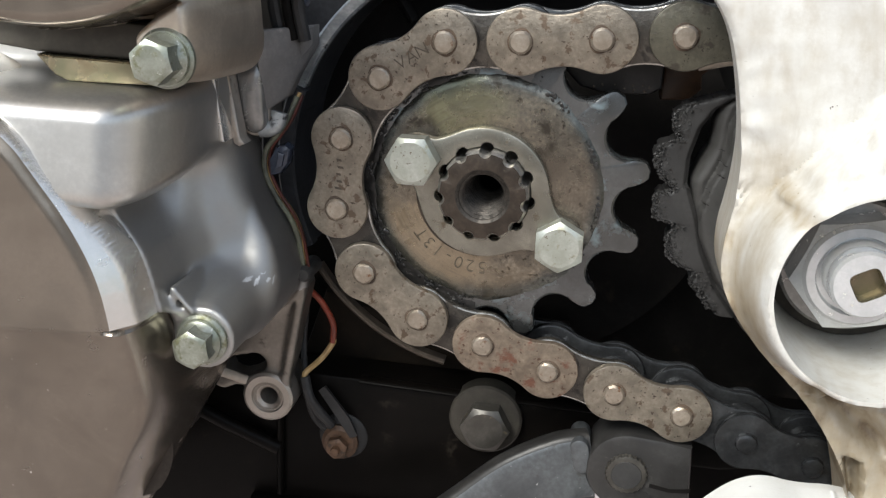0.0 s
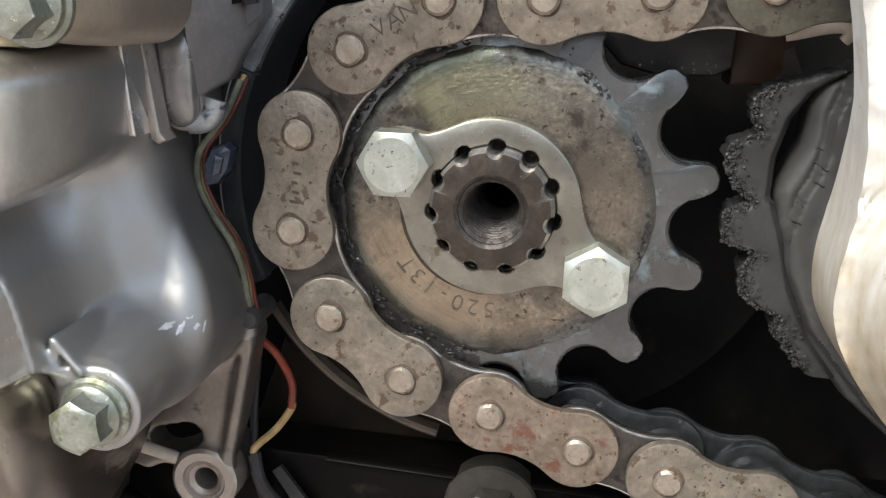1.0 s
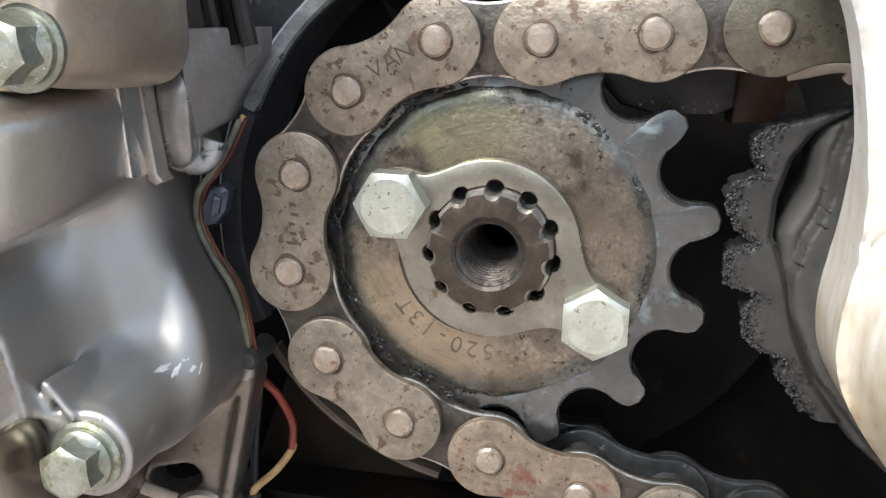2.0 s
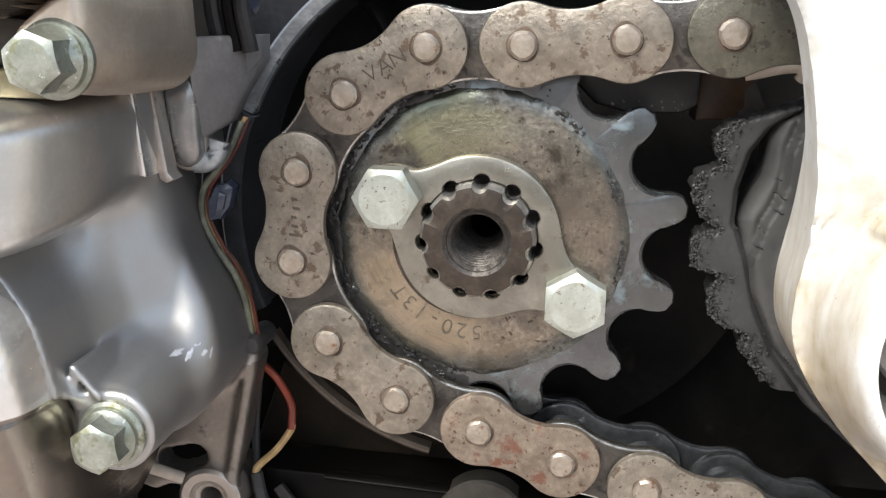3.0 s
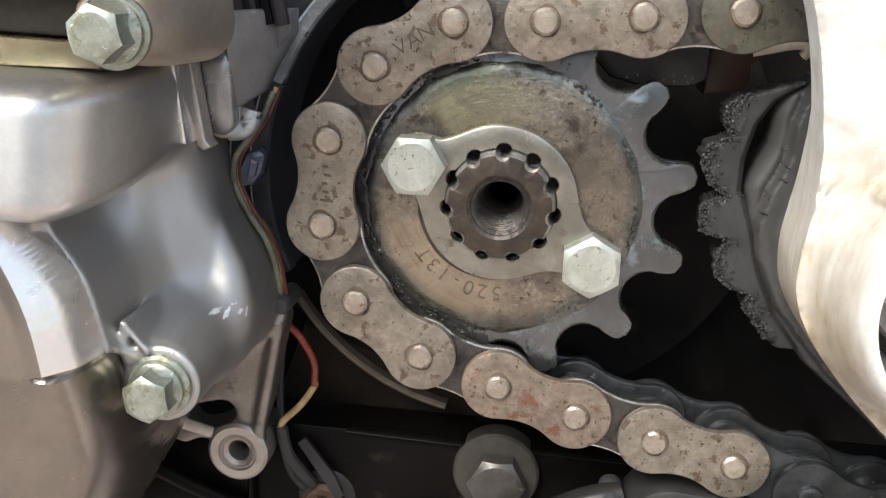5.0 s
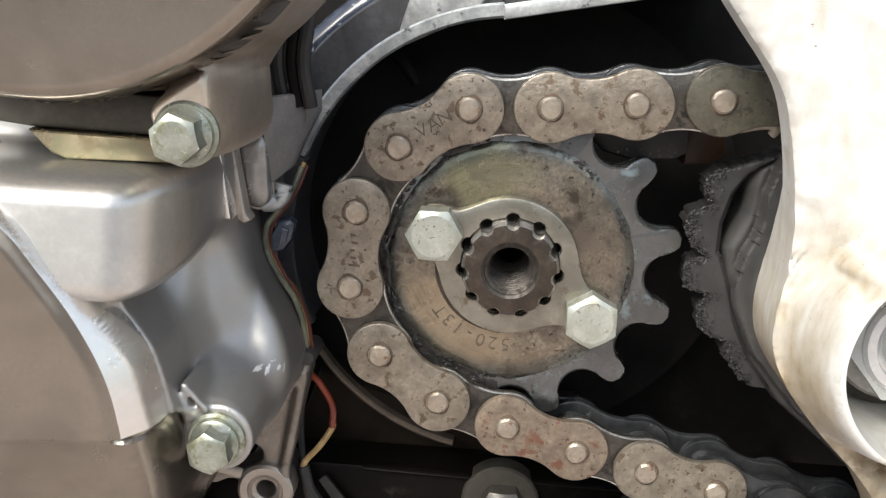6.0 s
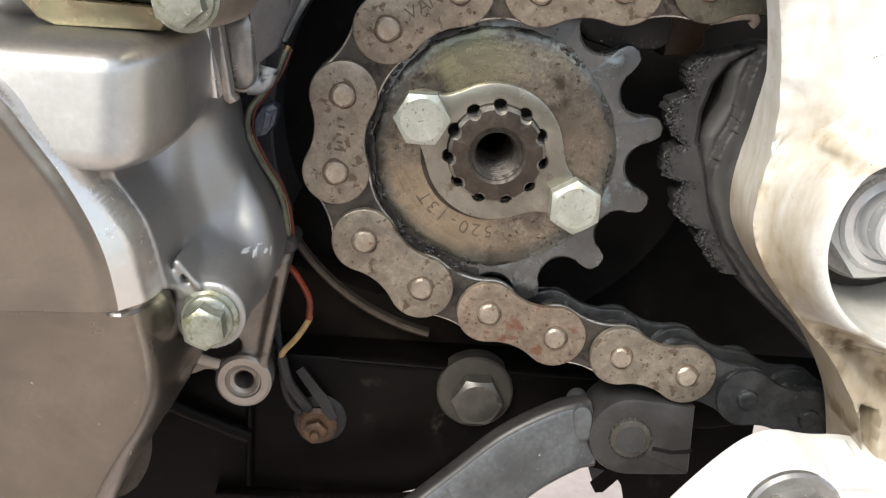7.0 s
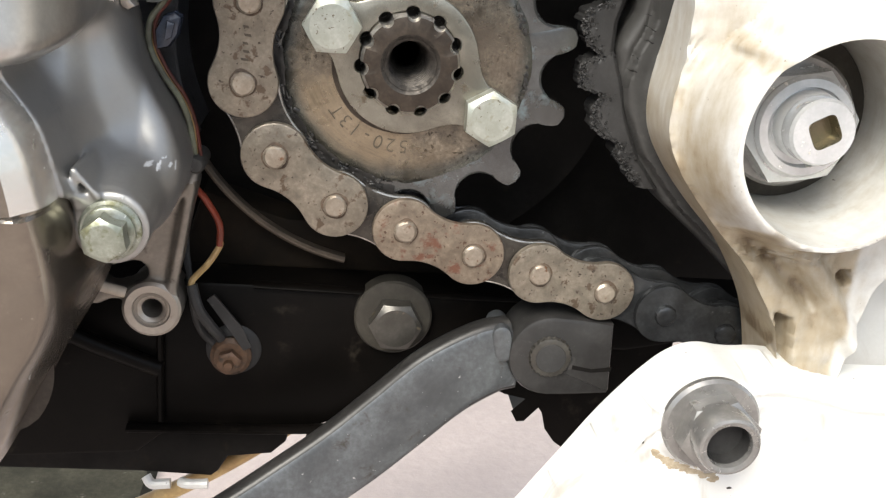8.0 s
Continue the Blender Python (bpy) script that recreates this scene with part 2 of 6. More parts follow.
# ---- materials ---------------------------------------------------------
def material(name, base, dark=None, rough=0.5, metal=0.0, grain=900, cloud=90, mix=0.5, stain=None, stain_at=(0.58, 0.68),
             stain_size=260, bump=0.0, bump_size=900, rough_var=0.12, brushed=None, spec=0.5, specks=None, deep=0.5):
    """Base colour clouded with a darker one at two sizes (per metre), with stains, relief and uneven gloss."""
    m = bpy.data.materials.new(name)
    m.use_nodes = True
    nt = m.node_tree
    N, L = nt.nodes, nt.links
    bsdf = N["Principled BSDF"]
    tc = N.new("ShaderNodeTexCoord")
    info = N.new("ShaderNodeObjectInfo")
    shift = N.new("ShaderNodeVectorMath")
    shift.operation = 'ADD'
    spread = N.new("ShaderNodeVectorMath")
    spread.operation = 'SCALE'
    spread.inputs[0].default_value = (0.31, 0.17, 0.23)
    L.new(info.outputs["Random"], spread.inputs["Scale"])
    L.new(tc.outputs["Object"], shift.inputs[0])
    L.new(spread.outputs[0], shift.inputs[1])
    where = shift.outputs[0]

    def noise_tex(scale, detail=6, distortion=0.0, vec=where):
        n = N.new("ShaderNodeTexNoise")
        n.inputs["Scale"].default_value = scale
        n.inputs["Detail"].default_value = detail
        n.inputs["Roughness"].default_value = 0.62
        n.inputs["Distortion"].default_value = distortion
        L.new(vec, n.inputs["Vector"])
        return n.outputs["Fac"]

    def band(fac, a, b):
        r = N.new("ShaderNodeMapRange")
        r.interpolation_type = 'SMOOTHSTEP'
        r.inputs["From Min"].default_value, r.inputs["From Max"].default_value = a, b
        L.new(fac, r.inputs["Value"])
        return r.outputs["Result"]

    def blend(fac, a, b):
        x = N.new("ShaderNodeMix")
        x.data_type = 'RGBA'
        if isinstance(fac, float):
            x.inputs[0].default_value = fac
        else:
            L.new(fac, x.inputs[0])
        for socket, v in ((x.inputs[6], a), (x.inputs[7], b)):
            if isinstance(v, tuple):
                socket.default_value = (*v, 1)
            else:
                L.new(v, socket)
        return x.outputs[2]

    dark = dark or tuple(c * 0.6 for c in base)
    cloudy = noise_tex(cloud, 5, 0.4)
    fine = noise_tex(grain, 4)
    colour = blend(band(cloudy, 0.5 - mix * 0.35, 0.5 + mix * 0.35), dark, base)
    colour = blend(band(fine, 0.3, 0.75), blend(deep, colour, dark), colour)
    rough_from = fine
    if stain:
        mask = band(noise_tex(stain_size, 5, 0.25), *stain_at)
        colour = blend(mask, colour, stain)
    if specks:
        mask2 = band(noise_tex(specks[1], 3), specks[2], specks[2] + 0.05)
        colour = blend(mask2, colour, specks[0])
    L.new(colour, bsdf.inputs["Base Color"])
    rr = N.new("ShaderNodeMapRange")
    rr.inputs["To Min"].default_value = max(0.05, rough - rough_var)
    rr.inputs["To Max"].default_value = min(1.0, rough + rough_var)
    L.new(cloudy if not stain else mask, rr.inputs["Value"])
    L.new(rr.outputs["Result"], bsdf.inputs["Roughness"])
    bsdf.inputs["Metallic"].default_value = metal
    bsdf.inputs["Specular IOR Level"].default_value = spec
    if bump or brushed:
        b = N.new("ShaderNodeBump")
        b.inputs["Strength"].default_value = 1.0
        b.inputs["Distance"].default_value = bump * 0.001 if bump else 0.00001
        height = noise_tex(bump_size, 6)
        if brushed == "round":
            w = N.new("ShaderNodeTexWave")
            w.wave_type, w.rings_direction = 'RINGS', 'Y'
            w.inputs["Scale"].default_value = 420
            w.inputs["Distortion"].default_value = 3.0
            w.inputs["Detail"].default_value = 4
            w.inputs["Detail Scale"].default_value = 3
            mp = N.new("ShaderNodeMapping")
            mp.inputs["Location"].default_value = (0, 0, -HUB)
            L.new(tc.outputs["Object"], mp.inputs["Vector"])
            L.new(mp.outputs[0], w.inputs["Vector"])
            add = N.new("ShaderNodeMath")
            add.operation = 'MULTIPLY_ADD'
            L.new(w.outputs["Fac"], add.inputs[0])
            add.inputs[1].default_value = 0.035
            L.new(height, add.inputs[2])
            height = add.outputs[0]
        L.new(height, b.inputs["Height"])
        L.new(b.outputs[0], bsdf.inputs["Normal"])
    return m


def radial(m, radius, soft, tint, centre):
    """Tints a material outside a radius round an axis along y, with an uneven edge: bare metal where the chain runs."""
    nt = m.node_tree
    N, L = nt.nodes, nt.links
    bsdf = N["Principled BSDF"]
    old = bsdf.inputs["Base Color"].links[0].from_socket
    tc = N.new("ShaderNodeTexCoord")
    sub = N.new("ShaderNodeVectorMath")
    sub.operation = 'SUBTRACT'
    sub.inputs[1].default_value = centre
    flat = N.new("ShaderNodeVectorMath")
    flat.operation = 'MULTIPLY'
    flat.inputs[1].default_value = (1, 0, 1)
    ln = N.new("ShaderNodeVectorMath")
    ln.operation = 'LENGTH'
    nz = N.new("ShaderNodeTexNoise")
    nz.inputs["Scale"].default_value = 160
    nz.inputs["Detail"].default_value = 6
    add = N.new("ShaderNodeMath")
    add.operation = 'MULTIPLY_ADD'
    add.inputs[1].default_value = soft * 1.6
    rng = N.new("ShaderNodeMapRange")
    rng.inputs["From Min"].default_value = radius + soft * 0.3
    rng.inputs["From Max"].default_value = radius + soft * 1.3
    mix = N.new("ShaderNodeMix")
    mix.data_type = 'RGBA'
    mix.blend_type = 'MIX'
    mul = N.new("ShaderNodeMix")
    mul.data_type = 'RGBA'
    mul.blend_type = 'MULTIPLY'
    mul.inputs[0].default_value = 1.0
    L.new(tc.outputs["Object"], sub.inputs[0])
    L.new(sub.outputs[0], flat.inputs[0])
    L.new(flat.outputs[0], ln.inputs[0])
    L.new(tc.outputs["Object"], nz.inputs["Vector"])
    L.new(nz.outputs["Fac"], add.inputs[0])
    L.new(ln.outputs["Value"], add.inputs[2])
    L.new(add.outputs[0], rng.inputs["Value"])
    L.new(old, mul.inputs[6])
    mul.inputs[7].default_value = (*tint, 1)
    L.new(rng.outputs[0], mix.inputs[0])
    L.new(old, mix.inputs[6])
    L.new(mul.outputs[2], mix.inputs[7])
    L.new(mix.outputs[2], bsdf.inputs["Base Color"])
    return m


def patina(m, middle, size, colour, axis, streaks=0.3):
    """A gold-brown worn patch round a middle in the xz plane, and turned streaks in rings round the axis."""
    nt = m.node_tree
    N, L = nt.nodes, nt.links
    bsdf = N["Principled BSDF"]
    old = bsdf.inputs["Base Color"].links[0].from_socket
    tc = N.new("ShaderNodeTexCoord")
    sep = N.new("ShaderNodeSeparateXYZ")
    L.new(tc.outputs["Object"], sep.inputs[0])

    def calc(op, a, b=None):
        n = N.new("ShaderNodeMath")
        n.operation = op
        for s, v in zip(n.inputs, (a, b)):
            if isinstance(v, float):
                s.default_value = v
            elif v is not None:
                L.new(v, s)
        return n.outputs[0]

    def step(v, a, b):
        n = N.new("ShaderNodeMapRange")
        n.interpolation_type = 'SMOOTHSTEP'
        n.inputs["From Min"].default_value, n.inputs["From Max"].default_value = a, b
        L.new(v, n.inputs["Value"])
        return n.outputs[0]

    def length(cx, cz):
        dx, dz = calc('SUBTRACT', sep.outputs[0], cx), calc('SUBTRACT', sep.outputs[2], cz)
        return calc('SQRT', calc('ADD', calc('MULTIPLY', dx, dx), calc('MULTIPLY', dz, dz))), dx, dz

    far, _, _ = length(*middle)
    r, dx, dz = length(float(axis[0]), axis[1])
    turn = calc('ARCTAN2', dz, dx)
    join = N.new("ShaderNodeCombineXYZ")
    L.new(calc('MULTIPLY', r, 1500.0), join.inputs[0])
    L.new(calc('MULTIPLY', turn, 2.2), join.inputs[1])
    streak = N.new("ShaderNodeTexNoise")
    streak.inputs["Scale"].default_value = 1.0
    streak.inputs["Detail"].default_value = 5
    L.new(join.outputs[0], streak.inputs["Vector"])
    cloud = N.new("ShaderNodeTexNoise")
    cloud.inputs["Scale"].default_value = 140
    cloud.inputs["Detail"].default_value = 7
    L.new(tc.outputs["Object"], cloud.inputs["Vector"])
    reach = calc('ADD', far, calc('MULTIPLY', calc('SUBTRACT', cloud.outputs["Fac"], 0.5), size * 1.5))
    gold = calc('MULTIPLY', calc('SUBTRACT', 1.0, step(reach, size * 0.45, size * 1.05)), calc('ADD', 0.42, calc('MULTIPLY', step(streak.outputs["Fac"], 0.35, 0.6), 0.25)))
    dull = calc('MULTIPLY', step(streak.outputs["Fac"], 0.50, 0.68), float(streaks))
    colours = old
    for fac, c in ((gold, colour), (dull, (0.13, 0.115, 0.095))):
        mix = N.new("ShaderNodeMix")
        mix.data_type = 'RGBA'
        mix.clamp_factor = True
        L.new(fac, mix.inputs[0])
        L.new(colours, mix.inputs[6])
        mix.inputs[7].default_value = (*c, 1)
        colours = mix.outputs[2]
    L.new(colours, bsdf.inputs["Base Color"])
    return m


M_SPROCKET = material("sprocket_steel", (0.36, 0.315, 0.245), (0.095, 0.085, 0.07), 0.33, 0.80, 1300, 110, 0.5, (0.045, 0.037, 0.028), (0.52, 0.64), 150, 0.09, 1000, 0.1, "round", specks=((0.045, 0.036, 0.028), 1000, 0.605), deep=0.7)
patina(M_SPROCKET, (-0.0085, HUB - 0.0125), 0.0175, (0.37, 0.295, 0.20), (0, HUB))
patina(M_SPROCKET, (-0.005, HUB + 0.018), 0.011, (0.25, 0.235, 0.14), (0, HUB), 0.0)
patina(M_SPROCKET, (0.017, HUB + 0.004), 0.010, (0.15, 0.125, 0.098), (0, HUB), 0.0)
patina(M_SPROCKET, (0.006, HUB - 0.022), 0.008, (0.16, 0.125, 0.085), (0, HUB), 0.0)
radial(M_SPROCKET, 0.0230, 0.0026, (0.55, 0.64, 0.74), (0, 0, HUB))
M_WORN = material("rubbed_bright_edge", (0.66, 0.65, 0.62), (0.26, 0.245, 0.22), 0.27, 0.85, 1300, 240, 0.8, (0.07, 0.06, 0.05), (0.54, 0.66), 260, 0.06, 900)
M_TEETH = material("worn_tooth_steel", (0.185, 0.193, 0.195), (0.105, 0.106, 0.103), 0.38, 0.85, 1200, 110, 0.6, (0.21, 0.26, 0.275), (0.54, 0.70), 180, 0.018, 900, specks=((0.06, 0.055, 0.05), 900, 0.68))
M_LOCK = material("lock_plate_steel", (0.31, 0.297, 0.252), (0.20, 0.188, 0.155), 0.36, 0.8, 1600, 110, 0.4, (0.13, 0.105, 0.075), (0.60, 0.72), 240, 0.02, 1800, 0.1, specks=((0.14, 0.11, 0.085), 1300, 0.65))
M_SHAFT = material("shaft_steel", (0.088, 0.070, 0.055), (0.038, 0.031, 0.025), 0.5, 0.7, 1500, 260, 0.7, (0.15, 0.12, 0.09), (0.64, 0.74), 400, 0.06, 1200)
M_BORE = material("worn_spline_steel", (0.78, 0.76, 0.73), (0.42, 0.40, 0.375), 0.3, 0.9, 1500, 300, 0.4)
M_THREAD = material("thread_steel", (0.085, 0.073, 0.061), (0.027, 0.024, 0.021), 0.55, 0.6, 1500, 500, 0.7, (0.03, 0.026, 0.022), (0.50, 0.62), 600, 0.16, 900)
M_BOOT = material("boot_rubber", (0.22, 0.207, 0.194), (0.14, 0.132, 0.124), 0.55, 0.0, 900, 90, 0.5, (0.32, 0.29, 0.26), (0.62, 0.75), 180, 0.10, 900, spec=0.4)
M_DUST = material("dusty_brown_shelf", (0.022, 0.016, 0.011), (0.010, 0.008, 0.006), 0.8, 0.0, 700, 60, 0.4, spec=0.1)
M_ZINC = material("zinc_plate", (0.50, 0.52, 0.475), (0.34, 0.355, 0.305), 0.40, 0.6, 1500, 220, 0.6, (0.30, 0.295, 0.225), (0.56, 0.72), 420, 0.03, 1400, specks=((0.13, 0.105, 0.07), 900, 0.635))
M_ZINC_OLD = material("weathered_zinc", (0.42, 0.435, 0.385), (0.22, 0.235, 0.185), 0.42, 0.7, 1500, 220, 0.6, (0.17, 0.17, 0.10), (0.54, 0.68), 380, 0.04, 1300, specks=((0.6, 0.6, 0.55), 900, 0.66))
M_PLATE = material("chain_plate", (0.295, 0.255, 0.203), (0.13, 0.112, 0.088), 0.43, 0.55, 1300, 300, 0.75, (0.10, 0.072, 0.050), (0.575, 0.645), 420, 0.12, 1000, 0.12, specks=((0.05, 0.036, 0.027), 1000, 0.635), deep=0.5)
# darker olive copy of the chain plate, with the casting's shadow in its colour
M_PLATE_SHADED = material("shaded_olive_plate", (0.115, 0.108, 0.078), (0.055, 0.051, 0.038), 0.48, 0.4, 1300, 260, 0.75, (0.045, 0.038, 0.028), (0.56, 0.66), 420, 0.12, 1000, 0.12, specks=((0.03, 0.024, 0.018), 900, 0.62))
M_PLATE_RUST = material("rusty_chain_plate", (0.275, 0.222, 0.168), (0.12, 0.093, 0.069), 0.50, 0.45, 1300, 300, 0.75, (0.145, 0.066, 0.043), (0.56, 0.66), 230, 0.13, 1000, 0.12, specks=((0.075, 0.042, 0.027), 900, 0.61), deep=0.55)
M_PLATE_DARK = material("oily_chain_plate", (0.08, 0.084, 0.088), (0.026, 0.027, 0.028), 0.24, 0.55, 1000, 200, 0.7, (0.14, 0.145, 0.15), (0.62, 0.76), 320, 0.16, 700, spec=0.5)
M_INNER = material("inner_plate", (0.125, 0.112, 0.094), (0.045, 0.041, 0.036), 0.33, 0.65, 1300, 260, 0.8, (0.03, 0.027, 0.024), (0.52, 0.63), 300, 0.12, 900, deep=0.7)
M_PIN = material("pin_steel", (0.42, 0.37, 0.305), (0.25, 0.21, 0.165), 0.44, 0.7, 1600, 300, 0.6, (0.17, 0.09, 0.05), (0.58, 0.68), 420, 0.06, 1500)
# pin rings: brown rust paste with the pin's soft shadow in the same colour
M_PIN_RING = material("rust_and_shadow_paste", (0.125, 0.088, 0.062), (0.055, 0.04, 0.03), 0.7, 0.0, 1500, 300, 0.6, None, bump=0.08, bump_size=1200, spec=0.2)
M_GRIME = material("grime", (0.036, 0.033, 0.030), (0.014, 0.0135, 0.013), 0.3, 0.2, 1500, 300, 0.5, None, bump=0.16, bump_size=800, spec=0.5)
M_CASE = material("cast_aluminium", (0.655, 0.64, 0.61), (0.49, 0.477, 0.455), 0.40, 0.9, 1000, 60, 0.6, (0.52, 0.505, 0.475), (0.58, 0.78), 170, 0.018, 800, 0.08, specks=((0.8, 0.8, 0.77), 700, 0.72))
M_EAR = material("tan_cast_ear", (0.66, 0.575, 0.475), (0.50, 0.43, 0.35), 0.42, 0.8, 1200, 80, 0.5, (0.42, 0.36, 0.29), (0.62, 0.78), 220, 0.015, 1200, 0.06)
M_POLISH = material("polished_edge", (0.86, 0.84, 0.80), (0.74, 0.72, 0.68), 0.33, 0.85, 1200, 80, 0.5, (0.56, 0.54, 0.50), (0.62, 0.78), 260, 0.02, 1300, 0.06)
M_NUT = material("bright_zinc", (0.76, 0.775, 0.78), (0.58, 0.595, 0.60), 0.33, 0.6, 1500, 160, 0.6, (0.46, 0.43, 0.35), (0.62, 0.74), 300, 0.02, 1600)
M_COVER = material("satin_cover", (0.285, 0.252, 0.213), (0.22, 0.192, 0.16), 0.30, 0.9, 1500, 50, 0.4, (0.24, 0.215, 0.185), (0.64, 0.78), 200, 0.008, 1500, 0.05, specks=((0.75, 0.74, 0.70), 700, 0.715))
M_CASE_DULL = material("dull_aluminium", (0.50, 0.455, 0.40), (0.34, 0.305, 0.265), 0.5, 0.7, 1100, 90, 0.5, (0.12, 0.10, 0.085), (0.62, 0.75), 220, 0.03, 900)
M_WHITE = material("white_paint", (0.70, 0.70, 0.68), (0.64, 0.635, 0.605), 0.36, 0.0, 1400, 45, 0.4, (0.52, 0.48, 0.41), (0.68, 0.80), 95, 0.03, 500, 0.08, specks=((0.10, 0.09, 0.08), 480, 0.72))
M_BLACK = material("black_frame_paint", (0.0055, 0.0045, 0.0038), (0.003, 0.0025, 0.0021), 0.5, 0.0, 900, 60, 0.5, (0.024, 0.020, 0.015), (0.60, 0.78), 120, 0.03, 500, spec=0.08)
M_VOID = material("near_black", (0.0145, 0.0132, 0.0122), (0.0064, 0.006, 0.0056), 0.6, 0.0, 700, 60, 0.6, (0.02, 0.0165, 0.013), (0.6, 0.75), 110, spec=0.06)
M_RUBBER = material("rubber", (0.042, 0.041, 0.040), (0.022, 0.0215, 0.021), 0.6, 0.0, 1100, 90, 0.5, (0.10, 0.092, 0.084), (0.64, 0.8), 300, 0.06, 1200, spec=0.3)
M_RUBBER_GREY = material("grey_rubber", (0.066, 0.064, 0.061), (0.04, 0.039, 0.037), 0.62, 0.0, 1100, 90, 0.6, (0.15, 0.135, 0.115), (0.64, 0.8), 170, 0.06, 900, spec=0.3)
M_LEVER = material("lever_steel", (0.225, 0.242, 0.255), (0.075, 0.078, 0.081), 0.5, 0.65, 900, 45, 0.8, (0.07, 0.06, 0.05), (0.58, 0.72), 150, 0.04, 600, specks=((0.4, 0.4, 0.4), 600, 0.69))
M_GUIDE = material("guide_strip", (0.15, 0.12, 0.092), (0.07, 0.056, 0.043), 0.55, 0.2, 1100, 110, 0.5, (0.06, 0.05, 0.04), (0.64, 0.74), 260, 0.05, 900)
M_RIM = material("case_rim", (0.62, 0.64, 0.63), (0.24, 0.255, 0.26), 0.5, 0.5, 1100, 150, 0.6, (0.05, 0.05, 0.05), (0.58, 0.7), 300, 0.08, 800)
M_WIRE_RED = material("red_wire", (0.13, 0.022, 0.012), (0.05, 0.014, 0.009), 0.45, 0.0, 900, 160, 0.6)
M_WIRE_CREAM = material("cream_wire", (0.62, 0.44, 0.19), (0.38, 0.24, 0.10), 0.45, 0.0, 900, 160, 0.5)
M_WIRE_GREEN = material("green_wire", (0.21, 0.22, 0.15), (0.06, 0.06, 0.045), 0.45, 0.0, 900, 200, 0.6)
M_CONN = material("connector", (0.07, 0.085, 0.12), (0.03, 0.035, 0.05), 0.3, 0.0, 900, 200, 0.6, (0.30, 0.32, 0.36), (0.60, 0.72), 320)
M_BRASS = material("corroded_terminal", (0.16, 0.088, 0.05), (0.06, 0.038, 0.024), 0.6, 0.3, 1200, 300, 0.7, (0.035, 0.028, 0.02), (0.55, 0.68), 380, 0.10, 1000)
M_GOLD = material("gold_olive_metal", (0.27, 0.215, 0.145), (0.155, 0.15, 0.09), 0.38, 0.7, 1000, 160, 0.7, (0.20, 0.16, 0.10), (0.56, 0.70), 200, 0.03, 900)
M_ORANGE = material("brown_plastic", (0.085, 0.045, 0.022), (0.03, 0.018, 0.011), 0.5, 0.0, 800, 100, 0.6, spec=0.3)
M_CHIP = material("bare_chip", (0.62, 0.55, 0.46), (0.45, 0.38, 0.30), 0.5, 0.0, 1200, 200, 0.5)
M_GROUND = material("pavement", (0.44, 0.37, 0.335), (0.34, 0.285, 0.258), 0.85, 0.0, 160, 6, 0.6, (0.33, 0.29, 0.27), (0.60, 0.75), 22, 1.2, 120, 0.05)
M_CAST = material("white_casting_paint", (0.64, 0.64, 0.615), (0.54, 0.53, 0.495), 0.38, 0.0, 1400, 60, 0.5, (0.44, 0.415, 0.36), (0.64, 0.80), 95, 0.06, 420, 0.08, specks=((0.08, 0.065, 0.05), 480, 0.70))


def dirt_runs(m, colour, across, along, low, high, most):
    """Brown runs of dirty water down a painted casting."""
    N, L = m.node_tree.nodes, m.node_tree.links
    bsdf = N["Principled BSDF"]
    tc, stretch = N.new("ShaderNodeTexCoord"), N.new("ShaderNodeMapping")
    stretch.inputs["Scale"].default_value = (across, across, along)
    tex, cut, mix = N.new("ShaderNodeTexNoise"), N.new("ShaderNodeMapRange"), N.new("ShaderNodeMix")
    tex.inputs["Scale"].default_value, tex.inputs["Detail"].default_value, tex.inputs["Distortion"].default_value = 1.0, 6, 0.6
    cut.interpolation_type = 'SMOOTHSTEP'
    cut.inputs["From Min"].default_value, cut.inputs["From Max"].default_value, cut.inputs["To Max"].default_value = low, high, most
    mix.data_type = 'RGBA'
    old = bsdf.inputs["Base Color"].links[0].from_socket
    L.new(tc.outputs["Object"], stretch.inputs["Vector"])
    L.new(stretch.outputs["Vector"], tex.inputs["Vector"])
    L.new(tex.outputs["Fac"], cut.inputs["Value"])
    L.new(cut.outputs["Result"], mix.inputs[0])
    L.new(old, mix.inputs[6])
    mix.inputs[7].default_value = (*colour, 1)
    L.new(mix.outputs[2], bsdf.inputs["Base Color"])


dirt_runs(M_CAST, (0.30, 0.25, 0.19), 130, 34, 0.62, 0.76, 0.5)
dirt_runs(M_WHITE, (0.33, 0.285, 0.225), 110, 60, 0.58, 0.72, 0.55)
dirt_runs(M_COVER, (0.17, 0.155, 0.135), 60, 38, 0.52, 0.72, 0.4)


